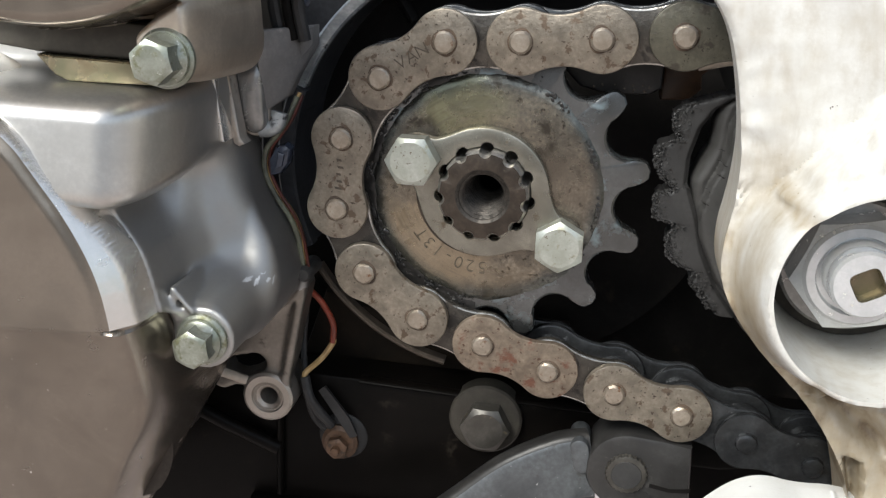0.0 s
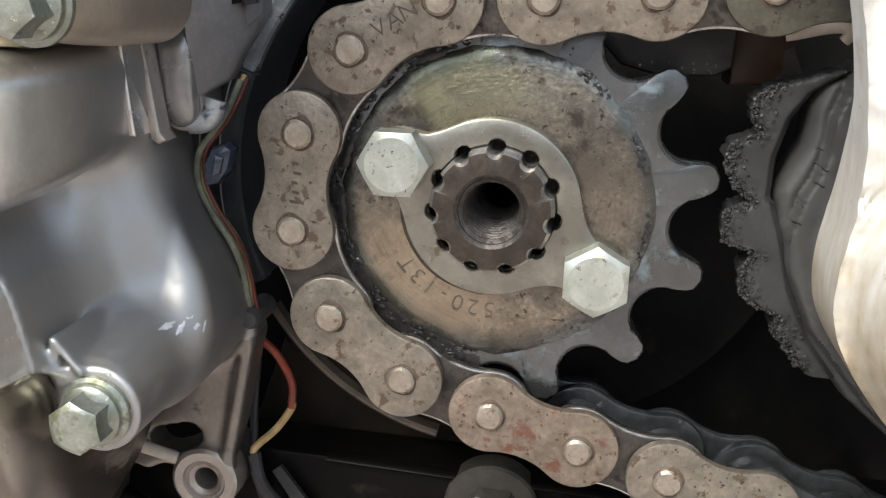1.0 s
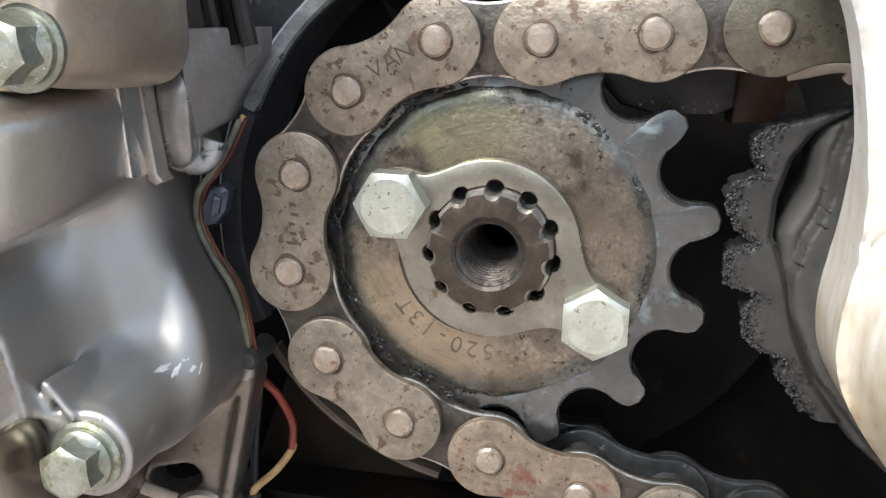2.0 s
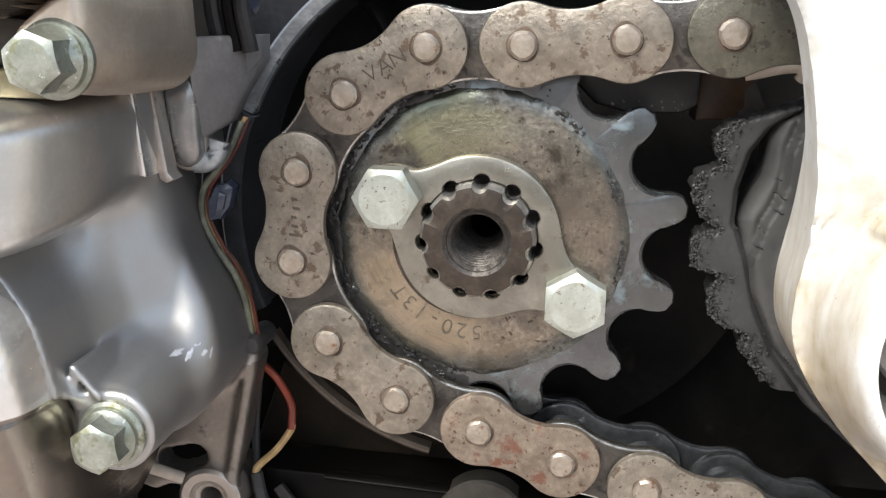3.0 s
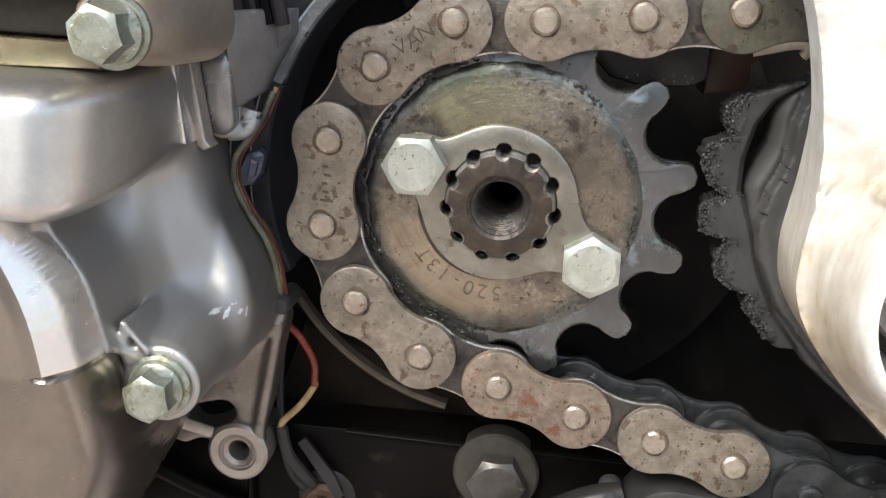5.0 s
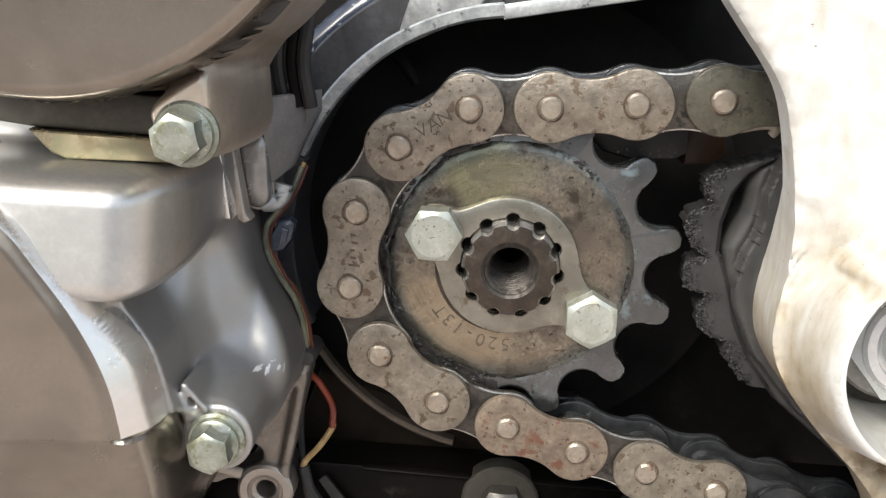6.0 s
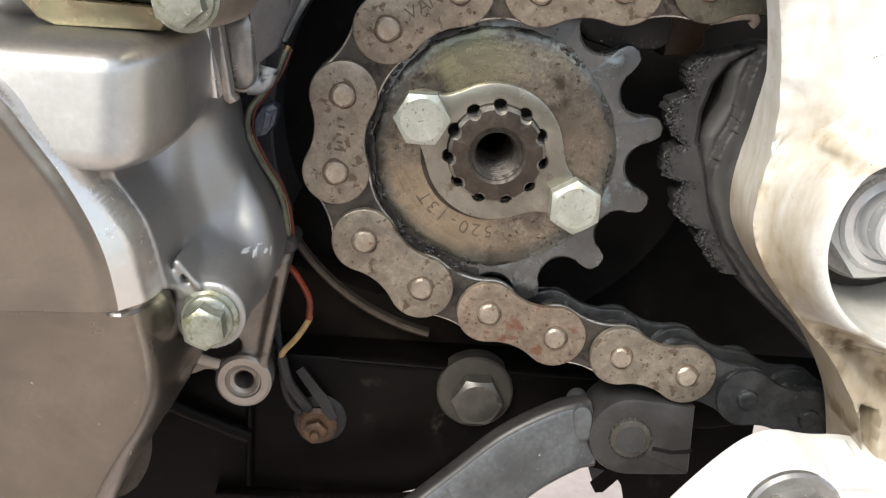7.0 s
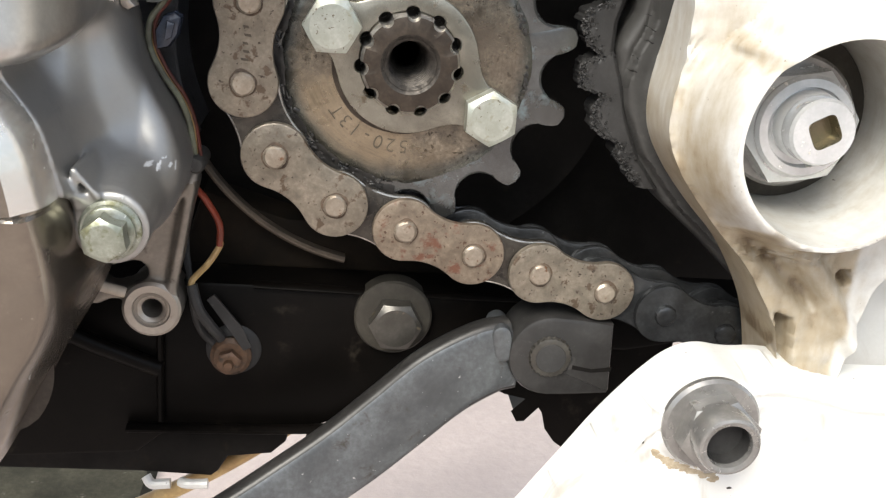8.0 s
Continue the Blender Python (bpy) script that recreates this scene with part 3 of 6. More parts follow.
def wall_shade(m, colour, dull):
    """Puts the shade of the wall below and behind the box of the crankcase into a darker, matt tone."""
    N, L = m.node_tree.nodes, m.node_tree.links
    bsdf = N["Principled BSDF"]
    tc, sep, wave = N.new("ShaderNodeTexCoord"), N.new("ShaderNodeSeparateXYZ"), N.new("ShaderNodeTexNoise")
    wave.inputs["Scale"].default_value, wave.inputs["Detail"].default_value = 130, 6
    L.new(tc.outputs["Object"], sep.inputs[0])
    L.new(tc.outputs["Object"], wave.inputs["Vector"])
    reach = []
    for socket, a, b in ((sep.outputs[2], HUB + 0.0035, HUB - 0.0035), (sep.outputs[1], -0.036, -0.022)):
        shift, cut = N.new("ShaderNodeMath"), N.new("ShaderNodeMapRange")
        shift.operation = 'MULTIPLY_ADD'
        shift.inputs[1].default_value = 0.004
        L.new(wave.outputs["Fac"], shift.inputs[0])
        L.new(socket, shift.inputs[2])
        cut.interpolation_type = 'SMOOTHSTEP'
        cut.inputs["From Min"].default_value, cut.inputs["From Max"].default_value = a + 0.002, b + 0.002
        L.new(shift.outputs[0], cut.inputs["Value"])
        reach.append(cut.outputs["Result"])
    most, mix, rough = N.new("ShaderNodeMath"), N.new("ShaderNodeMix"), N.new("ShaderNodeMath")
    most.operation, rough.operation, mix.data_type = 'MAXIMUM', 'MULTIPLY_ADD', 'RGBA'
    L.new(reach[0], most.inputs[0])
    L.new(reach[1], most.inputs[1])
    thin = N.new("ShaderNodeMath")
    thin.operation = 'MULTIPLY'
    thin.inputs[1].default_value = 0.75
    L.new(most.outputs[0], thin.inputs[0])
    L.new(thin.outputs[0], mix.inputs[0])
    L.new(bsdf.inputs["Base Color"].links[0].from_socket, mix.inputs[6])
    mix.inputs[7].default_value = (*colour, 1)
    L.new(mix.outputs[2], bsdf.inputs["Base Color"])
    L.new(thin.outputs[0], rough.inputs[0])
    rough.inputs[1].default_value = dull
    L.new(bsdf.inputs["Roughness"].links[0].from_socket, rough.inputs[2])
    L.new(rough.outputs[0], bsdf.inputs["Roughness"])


# shaded part of the crankcase wall, painted into its colour
wall_shade(M_CASE, (0.33, 0.327, 0.316), 0.20)


def dirt_and_shade(m, eye, colour):
    """Brown road dirt on the flank of the pivot boss and down the leg below it, in streaks and blotches, with their
    shade put into the tan.
    """
    nt = m.node_tree
    N, L = nt.nodes, nt.links
    bsdf = N["Principled BSDF"]
    old = bsdf.inputs["Base Color"].links[0].from_socket
    tc = N.new("ShaderNodeTexCoord")
    sep = N.new("ShaderNodeSeparateXYZ")
    L.new(tc.outputs["Object"], sep.inputs[0])

    def calc(op, a, b=None):
        n = N.new("ShaderNodeMath")
        n.operation = op
        for s, v in zip(n.inputs, (a, b)):
            if v is None:
                continue
            if isinstance(v, float):
                s.default_value = v
            else:
                L.new(v, s)
        return n.outputs[0]

    def step(v, a, b):
        n = N.new("ShaderNodeMapRange")
        n.interpolation_type = 'SMOOTHSTEP'
        n.inputs["From Min"].default_value, n.inputs["From Max"].default_value = a, b
        n.inputs["To Min"].default_value, n.inputs["To Max"].default_value = (0, 1)
        L.new(v, n.inputs["Value"])
        return n.outputs[0]

    x, y, z = sep.outputs
    dx = calc('SUBTRACT', x, eye[0])
    dz = calc('SUBTRACT', z, eye[1])
    r = calc('SQRT', calc('ADD', calc('MULTIPLY', dx, dx), calc('MULTIPLY', dz, dz)))
    flank = step(r, 0.0198, 0.0222)
    left = step(calc('MULTIPLY', x, -1.0), -0.066, -0.056)
    low = step(calc('MULTIPLY', z, -1.0), -(HUB - 0.020), -(HUB - 0.027))
    upto = step(calc('MULTIPLY', z, -1.0), -(HUB + 0.026), -(HUB + 0.010))
    upto2 = step(calc('MULTIPLY', x, -1.0), -0.0935, -0.0915)
    ring = calc('MULTIPLY', step(r, 0.0232, 0.0250), calc('SUBTRACT', 1.0, step(r, 0.0285, 0.0325)))
    ring = calc('MULTIPLY', calc('MULTIPLY', ring, step(calc('MULTIPLY', z, -1.0), -(HUB + 0.002), -(HUB - 0.014))), step(calc('MULTIPLY', x, -1.0), -0.085, -0.070))
    under = calc('ADD', calc('MULTIPLY', step(calc('MULTIPLY', z, -1.0), -(HUB + 0.004), -(HUB - 0.016)), 0.55), 0.42)
    zone = calc('MULTIPLY', calc('MULTIPLY', flank, calc('MAXIMUM', calc('MULTIPLY', left, under), low)), calc('MULTIPLY', upto, upto2))
    zone = calc('MAXIMUM', zone, ring)
    nz = N.new("ShaderNodeTexNoise")
    nz.inputs["Scale"].default_value = 150
    nz.inputs["Detail"].default_value = 7
    nz.inputs["Roughness"].default_value = 0.65
    L.new(tc.outputs["Object"], nz.inputs["Vector"])
    mp = N.new("ShaderNodeMapping")
    mp.inputs["Scale"].default_value = (1.0, 1.0, 0.28)
    L.new(tc.outputs["Object"], mp.inputs["Vector"])
    streak = N.new("ShaderNodeTexNoise")
    streak.inputs["Scale"].default_value = 420
    streak.inputs["Detail"].default_value = 6
    L.new(mp.outputs[0], streak.inputs["Vector"])
    both = calc('ADD', calc('MULTIPLY', nz.outputs["Fac"], 0.5), calc('MULTIPLY', streak.outputs["Fac"], 0.5))

    def along(ax, az, bx, bz, wide):
        ex, ez = bx - ax, bz - az
        px, pz = calc('SUBTRACT', x, ax), calc('SUBTRACT', z, HUB + az)
        n2 = ex * ex + ez * ez
        t = calc('MINIMUM', calc('MAXIMUM', calc('ADD', calc('MULTIPLY', px, ex / n2), calc('MULTIPLY', pz, ez / n2)), 0.0), 1.0)
        qx, qz = calc('SUBTRACT', px, calc('MULTIPLY', t, ex)), calc('SUBTRACT', pz, calc('MULTIPLY', t, ez))
        return calc('SUBTRACT', 1.0, step(calc('SQRT', calc('ADD', calc('MULTIPLY', qx, qx), calc('MULTIPLY', qz, qz))), 0.0, wide))

    zone = calc('MAXIMUM', zone, calc('MULTIPLY', along(0.0575, 0.012, 0.0600, 0.0085, 0.0040), 0.8))
    zone = calc('MAXIMUM', zone, calc('MULTIPLY', along(0.0535, 0.008, 0.0530, 0.015, 0.0035), 0.5))
    zone = calc('MAXIMUM', zone, calc('MULTIPLY', along(0.0655, -0.0234, 0.0845, -0.0400, 0.0040), 1.7))
    zone = calc('MAXIMUM', zone, calc('MULTIPLY', along(0.0900, -0.0335, 0.0910, -0.0355, 0.0025), 2.2))
    zone = calc('MAXIMUM', zone, calc('MULTIPLY', along(0.0790, -0.0430, 0.0800, -0.0520, 0.0025), 2.0))
    mask = step(calc('ADD', both, calc('MULTIPLY', zone, 0.42)), 0.36, 1.02)
    heavy = step(calc('ADD', both, calc('MULTIPLY', zone, 0.17)), 0.68, 0.92)
    colours = old
    for fac, c in ((mask, colour[0]), (heavy, colour[1])):
        mix = N.new("ShaderNodeMix")
        mix.data_type = 'RGBA'
        L.new(fac, mix.inputs[0])
        L.new(colours, mix.inputs[6])
        mix.inputs[7].default_value = (*c, 1)
        colours = mix.outputs[2]
    L.new(colours, bsdf.inputs["Base Color"])


# the tan holds both the dirt and the shade of the turned-away flank
dirt_and_shade(M_CAST, (0.0752, HUB - 0.0036), ((0.34, 0.282, 0.195), (0.15, 0.105, 0.062)))
M_GREASE_SHADE = material("greasy_steel_and_shade", (0.075, 0.068, 0.055), (0.04, 0.036, 0.03), 0.5, 0.3, 900, 120, 0.5, spec=0.3)
M_STEEL_GREY = material("grey_plated_steel", (0.36, 0.352, 0.335), (0.22, 0.214, 0.204), 0.38, 0.6, 1400, 180, 0.6, (0.15, 0.14, 0.12), (0.6, 0.74), 300, 0.03, 1200)
M_CLAMP = material("dark_clamp", (0.052, 0.05, 0.048), (0.027, 0.026, 0.025), 0.5, 0.3, 1000, 110, 0.6, (0.09, 0.085, 0.078), (0.62, 0.76), 240, 0.05, 900, spec=0.4)
M_BOLT_DULL = material("greasy_bolt", (0.10, 0.094, 0.082), (0.05, 0.046, 0.04), 0.42, 0.5, 1200, 150, 0.6, (0.15, 0.125, 0.085), (0.62, 0.74), 260, 0.04, 900)
M_RECESS = material("dark_blue_casting", (0.11, 0.112, 0.118), (0.045, 0.046, 0.05), 0.45, 0.3, 900, 70, 0.7, (0.055, 0.052, 0.048), (0.6, 0.75), 140, 0.1, 500, spec=0.4)
M_FOOT = material("dirty_case_edge", (0.085, 0.073, 0.06), (0.035, 0.03, 0.025), 0.5, 0.5, 1000, 110, 0.7, (0.04, 0.034, 0.027), (0.56, 0.70), 180, 0.05, 800)
M_WEB = material("dull_web_casting", (0.30, 0.272, 0.238), (0.18, 0.162, 0.14), 0.5, 0.75, 1000, 110, 0.6, (0.10, 0.088, 0.072), (0.6, 0.74), 220, 0.05, 900)
M_SCUFF = material("pale_scuff", (0.66, 0.68, 0.70), (0.42, 0.43, 0.44), 0.5, 0.3, 1400, 300, 0.6)
M_STAMP_PALE = material("shallow_stamp", (0.14, 0.114, 0.084), (0.09, 0.073, 0.053), 0.5, 0.5, 1400, 200, 0.5)
M_WIRE_LOOP = material("bright_red_wire", (0.36, 0.055, 0.022), (0.17, 0.03, 0.014), 0.35, 0.0, 900, 160, 0.6)
M_STAMP = material("stamped_mark", (0.085, 0.068, 0.05), (0.05, 0.04, 0.03), 0.55, 0.4, 1400, 200, 0.5)
M_MUD = material("dried_mud", (0.50, 0.43, 0.32), (0.30, 0.24, 0.16), 0.85, 0.0, 1200, 200, 0.6, None, bump=0.1, bump_size=900, spec=0.2)
M_UNSEEN_WALL = material("unseen_wall", (0.55, 0.52, 0.48), (0.44, 0.415, 0.38), 0.9, 0.0, 30, 2, 0.6, None, bump=2.0, bump_size=60)
M_OLIVE = material("mossy_kerb", (0.060, 0.056, 0.040), (0.022, 0.021, 0.016), 0.8, 0.0, 300, 30, 0.8, (0.20, 0.18, 0.15), (0.62, 0.74), 60, 0.8, 200, spec=0.05)

# ---- setting -------------------------------------------------------------
def sheet(name, corners, mat, label, category, cuts=0):
    bm = bmesh.new()
    bm.faces.new([bm.verts.new(c) for c in corners])
    mesh = bpy.data.meshes.new(name)
    bm.to_mesh(mesh)
    bm.free()
    mesh.materials.append(mat)
    return tagged(new(name, mesh), label, category, kind="structure")


sheet("ground", [(-400, -400, 0), (400, -400, 0), (400, 400, 0), (-400, 400, 0)], M_GROUND, "pale pinkish pavement under the motorcycle", "ground")


def slab(name, x0, x1, y0, y1, z0, z1, mat, label, category):
    bm = bmesh.new()
    bmesh.ops.create_cube(bm, size=1.0)
    for v in bm.verts:
        v.co = ((x0 + x1) / 2 + v.co.x * (x1 - x0), (y0 + y1) / 2 + v.co.y * (y1 - y0), (z0 + z1) / 2 + v.co.z * (z1 - z0))
    mesh = bpy.data.meshes.new(name)
    bm.to_mesh(mesh)
    bm.free()
    mesh.materials.append(mat)
    return tagged(new(name, mesh), label, category, kind="structure")


# wall added out of view to shape reflections and light on the front faces
slab("wall_yard", -9, 9, -6.2, -6.0, 0, 1.6, M_UNSEEN_WALL, "unseen pale wall added to shape the reflections", "wall")

# ---- engine casings ------------------------------------------------------
engine = thing("engine", (-80, -20, -90), "grey cast aluminium engine casings with satin silver side covers", "engine")

FACE = soften([(-140, 40), (-110, 27), (-90, 20), (-81.2, 13.9), (-77, 8.1), (-71, 0), (-65.8, -10.3), (-63.6, -21), (-62.6, -32), (-140, -40)])
LOWER = [(-140, 5), (-60, 5), (-57.5, -20), (-56.3, -32), (-56.8, -41), (-60, -50), (-66, -60), (-74, -76), (-84, -95), (-140, -95)]


LOWER_R = soften(LOWER)


def cover_line(x, z):
    d = sd_poly(x, z, FACE)
    return d - np.interp(z, [-22, -9, 1, 8], [4.9, 4.3, 2.0, 1.1])


def side_cover(x, z):
    joint = -21.5 + 0.05 * (x + 63)
    d = sd_poly(x, z, FACE)
    wide = np.interp(z, [-22, -9, 1, 8], [4.9, 4.3, 2.0, 1.1])
    u = np.clip(d / wide, 0, 1)
    roll = np.clip((u - 0.62) / 0.38, 0, 1)
    up = -54 + 0.9 * ramp(-d, 2.4, 0) + wide * 1.25 * u + 2.0 * wide * (1 - np.sqrt(1 - 0.96 * roll ** 2))
    e = sd_poly(x, z, LOWER_R)
    low = -14 - 38.9 * rim(e, 5.5) + 0.32 * np.clip(joint - z, 0, 50) * rim(e, 5.5)
    t = ramp(z - joint, -0.4, 0.4)
    y = up * t + low * (1 - t)
    groove = np.abs(z - joint)
    y = y + 0.8 * ramp(groove, 0.6, 0.0) * (y < -40)
    return y


relief("side_cover", -125, -54, -92, 60, 0.6, side_cover, M_COVER, engine, "satin silver-brown engine side cover with a bright chamfered edge",
       outline=lambda x, z: np.where(z > -21.5 + 0.05 * (x + 63), cover_line(x, z), sd_poly(x, z, LOWER_R)), back=-8,
       lines=(lambda x, z: sd_poly(x, z, FACE), cover_line, lambda x, z: z + 21.5 - 0.05 * (x + 63), lambda x, z: z + 20.9 - 0.05 * (x + 63), lambda x, z: z + 22.1 - 0.05 * (x + 63)),
       second=(M_POLISH, lambda x, z: np.maximum(np.maximum(-sd_poly(x, z, FACE), cover_line(x, z) - 0.5), -20.8 + 0.05 * (x + 63) - z)))

WALL = soften([(-56.4, 60), (-56.4, 24), (-55.6, 9), (-53.8, 6), (-53.0, 1), (-51.6, -4), (-48.8, -9), (-45.6, -14), (-44.2, -20), (-44.4, -25), (-47, -31), (-53, -36), (-62, -42), (-120, -42), (-120, 60)])
WEB = soften([(-72, -30), (-72, -54), (-66, -60.5), (-60, -57.5), (-55, -60), (-50, -59), (-46.6, -52), (-44.6, -40), (-41.8, -27), (-50, -24)], 1)
RIDGE_Z, RIDGE_X = [-19, -17.5, -15.5, -8, 1, 30], [-51.0, -54.0, -56.5, -58.8, -60.0, -60.5]
THIN_Z, THIN_X = [-13, -10.5, -7, 0], [-50.6, -52.4, -53.4, -53.9]


def crankcase(x, y, z):
    flat_x, flat_z = np.broadcast_arrays(x[:, :, 0], z[0, :, :].reshape(1, -1))
    d_wall = sd_poly(flat_x, flat_z, WALL)[:, None, :]
    d_web = sd_poly(flat_x, flat_z, WEB)[:, None, :]
    # the wall steps forward along a soft S-shaped ridge, falls back towards the wires and swells out to the bolt column
    back = ramp(z, -38, 6)
    lean = -1.5 - 3.0 * ramp(np.interp(z, RIDGE_Z, RIDGE_X) - x, -1.2, 3.4) + (1.1 + 0.7 * ramp(z, -6, 6)) * back * np.minimum(0.5 * (x + 57.5 + np.sqrt((x + 57.5) ** 2 + 14)), 7) - (1 - back) * 1.3
    d = solid(d_wall, y - lean, -17.5, 30, 3.5)
    d = np.maximum(d, y - 3.0)
    # flank behind the side cover's edge, filleted into the wall
    core = np.maximum(cover_line(flat_x, flat_z), np.maximum(flat_z - 6, -20.5 - flat_z))[:, None, :] - 0.35
    d = s_min(d, np.maximum(np.maximum(core, -42.0 - y), y), 9.0)
    # box with a wide rounded corner that runs back to the wall, a drafted front and a rising floor
    px, py = x + 56.4 + 11.0, (-52.0 + 0.16 * np.clip(z - 2, 0, 22)) - y + 28.0
    plan = np.hypot(np.maximum(px, 0), np.maximum(py, 0) * 0.393) + np.minimum(np.maximum(px, py), 0) - 11.0
    low = 0.17 * np.clip(y + 50, 0, 30)
    pz = np.abs(z - 11.2 - low / 2) - 11.6 + low / 2 + 5.0
    q = plan + 5.0
    box = np.minimum(np.maximum(q, pz), 0) + np.hypot(np.maximum(q, 0), np.maximum(pz, 0)) - 5.0
    d = s_min(d, np.maximum(box, y - 5), 4.0)
    # column of the lower case bolt, and its two gusset ribs
    cone = np.maximum(np.hypot(x + 52.9, z + 26.0) - 5.4 - 0.13 * np.clip(y + 35, 0, 22), np.maximum(d_wall + 0.6, -35.0 - y))
    col = s_min(np.maximum(np.hypot(x + 52.1, z + 27.4) - 6.6, -37.4 - y), cone, 2.0)
    d = s_min(d, np.maximum(col, y - 3), 6.0)
    for ax, az, bx, bz in ((-57.8, -17.2, -57.4, -23.4), (-57.8, -17.2, -53.8, -21.8)):
        rib = np.maximum(sd_capsule(flat_x, flat_z, ax, az, bx, bz, 0.5)[:, None, :], -38.4 - y)
        d = s_min(d, np.maximum(rib, y), 0.6)
    # thin upright rib near the edge
    d = s_min(d, np.sqrt((x - np.interp(z, THIN_Z, THIN_X)) ** 2 + (y + 7.0) ** 2 + np.maximum(np.abs(z + 6) - 6, 0) ** 2) - 0.9, 1.6)
    # lower web with an oval hole, and the drilled lug
    web = solid(d_web, y, 3.6, 11, 1.0)
    hole = sd_capsule(flat_x, flat_z, -61.0, -53.0, -56.0, -51.6, 2.8)[:, None, :]
    web = np.maximum(web, -hole)
    lug = np.maximum(np.hypot(x + 52.4, z + 59.7) - 6.4, np.abs(y - 9.5) - 7.0)
    edge = np.sqrt((x + 43.6 - 0.17 * (z + 28)) ** 2 + (y - 3.6) ** 2) - 1.3
    edge = np.maximum(edge, np.abs(z + 41) - 15)
    web = s_min(s_min(web, edge, 1.0), lug, 1.5)
    web = np.maximum(web, 3.0 - np.hypot(x + 52.4, z + 59.7))
    return s_min(d, web, 2.0)


def case_front(x, z):
    """The y of the crankcase's surface in front of (x, z)."""
    ys = np.arange(-50, 20, 0.1)
    v = crankcase(np.full((1, 1, 1), x), ys[None, :, None], np.full((1, 1, 1), z))[0, :, 0]
    return float(ys[np.argmax(v < 0)])


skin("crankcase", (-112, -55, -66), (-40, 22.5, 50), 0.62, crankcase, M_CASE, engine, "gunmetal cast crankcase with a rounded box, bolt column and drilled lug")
# the lower web is duller than the wall above it
bpy.data.objects["crankcase"].data.materials.append(M_WEB)
for face in bpy.data.objects["crankcase"].data.polygons:
    c = face.center
    face.material_index = int(c.z < HUB - 0.030 and c.y > -0.004)

UP_C = (-77.5, 82.6)


SIDE_R = soften([(-140, 28), (-84, 28), (-80, 31), (-66, 31), (-62, 22.8), (-57, 22.3), (-53, 23.8), (-50.8, 27.8), (-50.3, 33), (-49.4, 37.5), (-45, 44.5), (-38, 51), (-34, 70), (-140, 70)])
NECK = soften([(-64.8, 33.4), (-61.2, 25.6), (-56.1, 22.9), (-50.8, 24.2), (-48.7, 28.0), (-48.4, 33.4), (-49.0, 40.0), (-51.5, 43), (-58, 39)], 2)


def ear_line(x, z):
    ear = sd_circle(x, z, -55.0, 29.2, 6.3)
    neck = sd_poly(x, z, NECK)
    return s_min(s_min(ear, neck, 2.0), np.hypot(x - UP_C[0], z - UP_C[1]) - 50.6, 2.0)


def upper_cover(x, z):
    r = np.hypot(x - UP_C[0], z - UP_C[1])
    face = -50.5 + 3.0 * (1 - rim(r - 48.6, 2.5)) + 3.2 * ramp(r, 48.2, 49.4)
    ear = sd_circle(x, z, -55.0, 29.2, 6.3)
    neck = sd_poly(x, z, NECK)
    low = s_min(s_min(ear, neck, 2.0), r - 50.6, 2.0)
    flange = -8 - 35.5 * rim(low, 3.6)
    side = sd_poly(x, z, SIDE_R)
    y = np.minimum(flange, -11 - 8 * rim(side, 3.0))
    lip = np.exp(-((r - 50.6) / 0.9) ** 2)
    y = np.where(r < 49.4, np.minimum(y, face), y) + 1.6 * lip * (y < -30) * ramp(-x, 58, 64)
    return y


relief("upper_cover", -125, -33, 18, 72, 0.5, upper_cover, M_COVER, engine, "satin round upper cover with a bolted ear",
       outline=lambda x, z: np.minimum(ear_line(x, z), sd_poly(x, z, SIDE_R)), back=-10, lines=(ear_line, lambda x, z: sd_circle(x, z, *UP_C, 49.4)), second=(M_EAR, lambda x, z: -sd_circle(x, z, *UP_C, 49.4)))
# the gold and green reflected from the ground are painted onto this strip
bm = prism(bmesh.new(), [(-84.5, 27.6), (-80.8, 23.6), (-78, 22.6), (-60.5, 23.0), (-58.0, 27.2)], -37.0, -25, 0.9)
part("gasket_face", bm, M_GOLD, engine, "strip under the upper cover with a gold and green reflection in its colour")
# dark strip added for the shade below the cover's rim
part("gasket_gap", prism(bmesh.new(), [(-96, 29.0), (-84.5, 27.8), (-59, 27.4), (-59, 34), (-96, 36)], -35.6, -25, 0.8), M_GREASE_SHADE, engine, "dark strip standing in for the shade under the upper cover")

bm = lathe(bmesh.new(), [(0, 14), (2.2, 13), (2.3, 3.2), (3.0, 2.6), (3.9, 2.5), (4.2, 2.0), (5.8, 1.9), (6.45, 2.5), (6.55, 8.0)], -52.4, -59.7, 44)
part("lug_face", bm, M_CASE_DULL, engine, "bright worn ring of the drilled lug")
bm = tube(bmesh.new(), [Vector((-64.6, 2.6, -54.3)), Vector((-58.2, 3.6, -56.4))], 1.2, 1.2, 14)
part("dowel", bm, M_CHIP, engine, "bright bare pin end")
foot = soften([(-75, -50), (-72.2, -57), (-71.0, -63), (-71.8, -68.5), (-75, -74), (-86, -75), (-84, -50)])
part("lower_case_edge", prism(bmesh.new(), foot, -21, 10, 4.0), M_FOOT, engine, "dirty brown lower case edge")
SCUFF_SEED = random.Random(3)
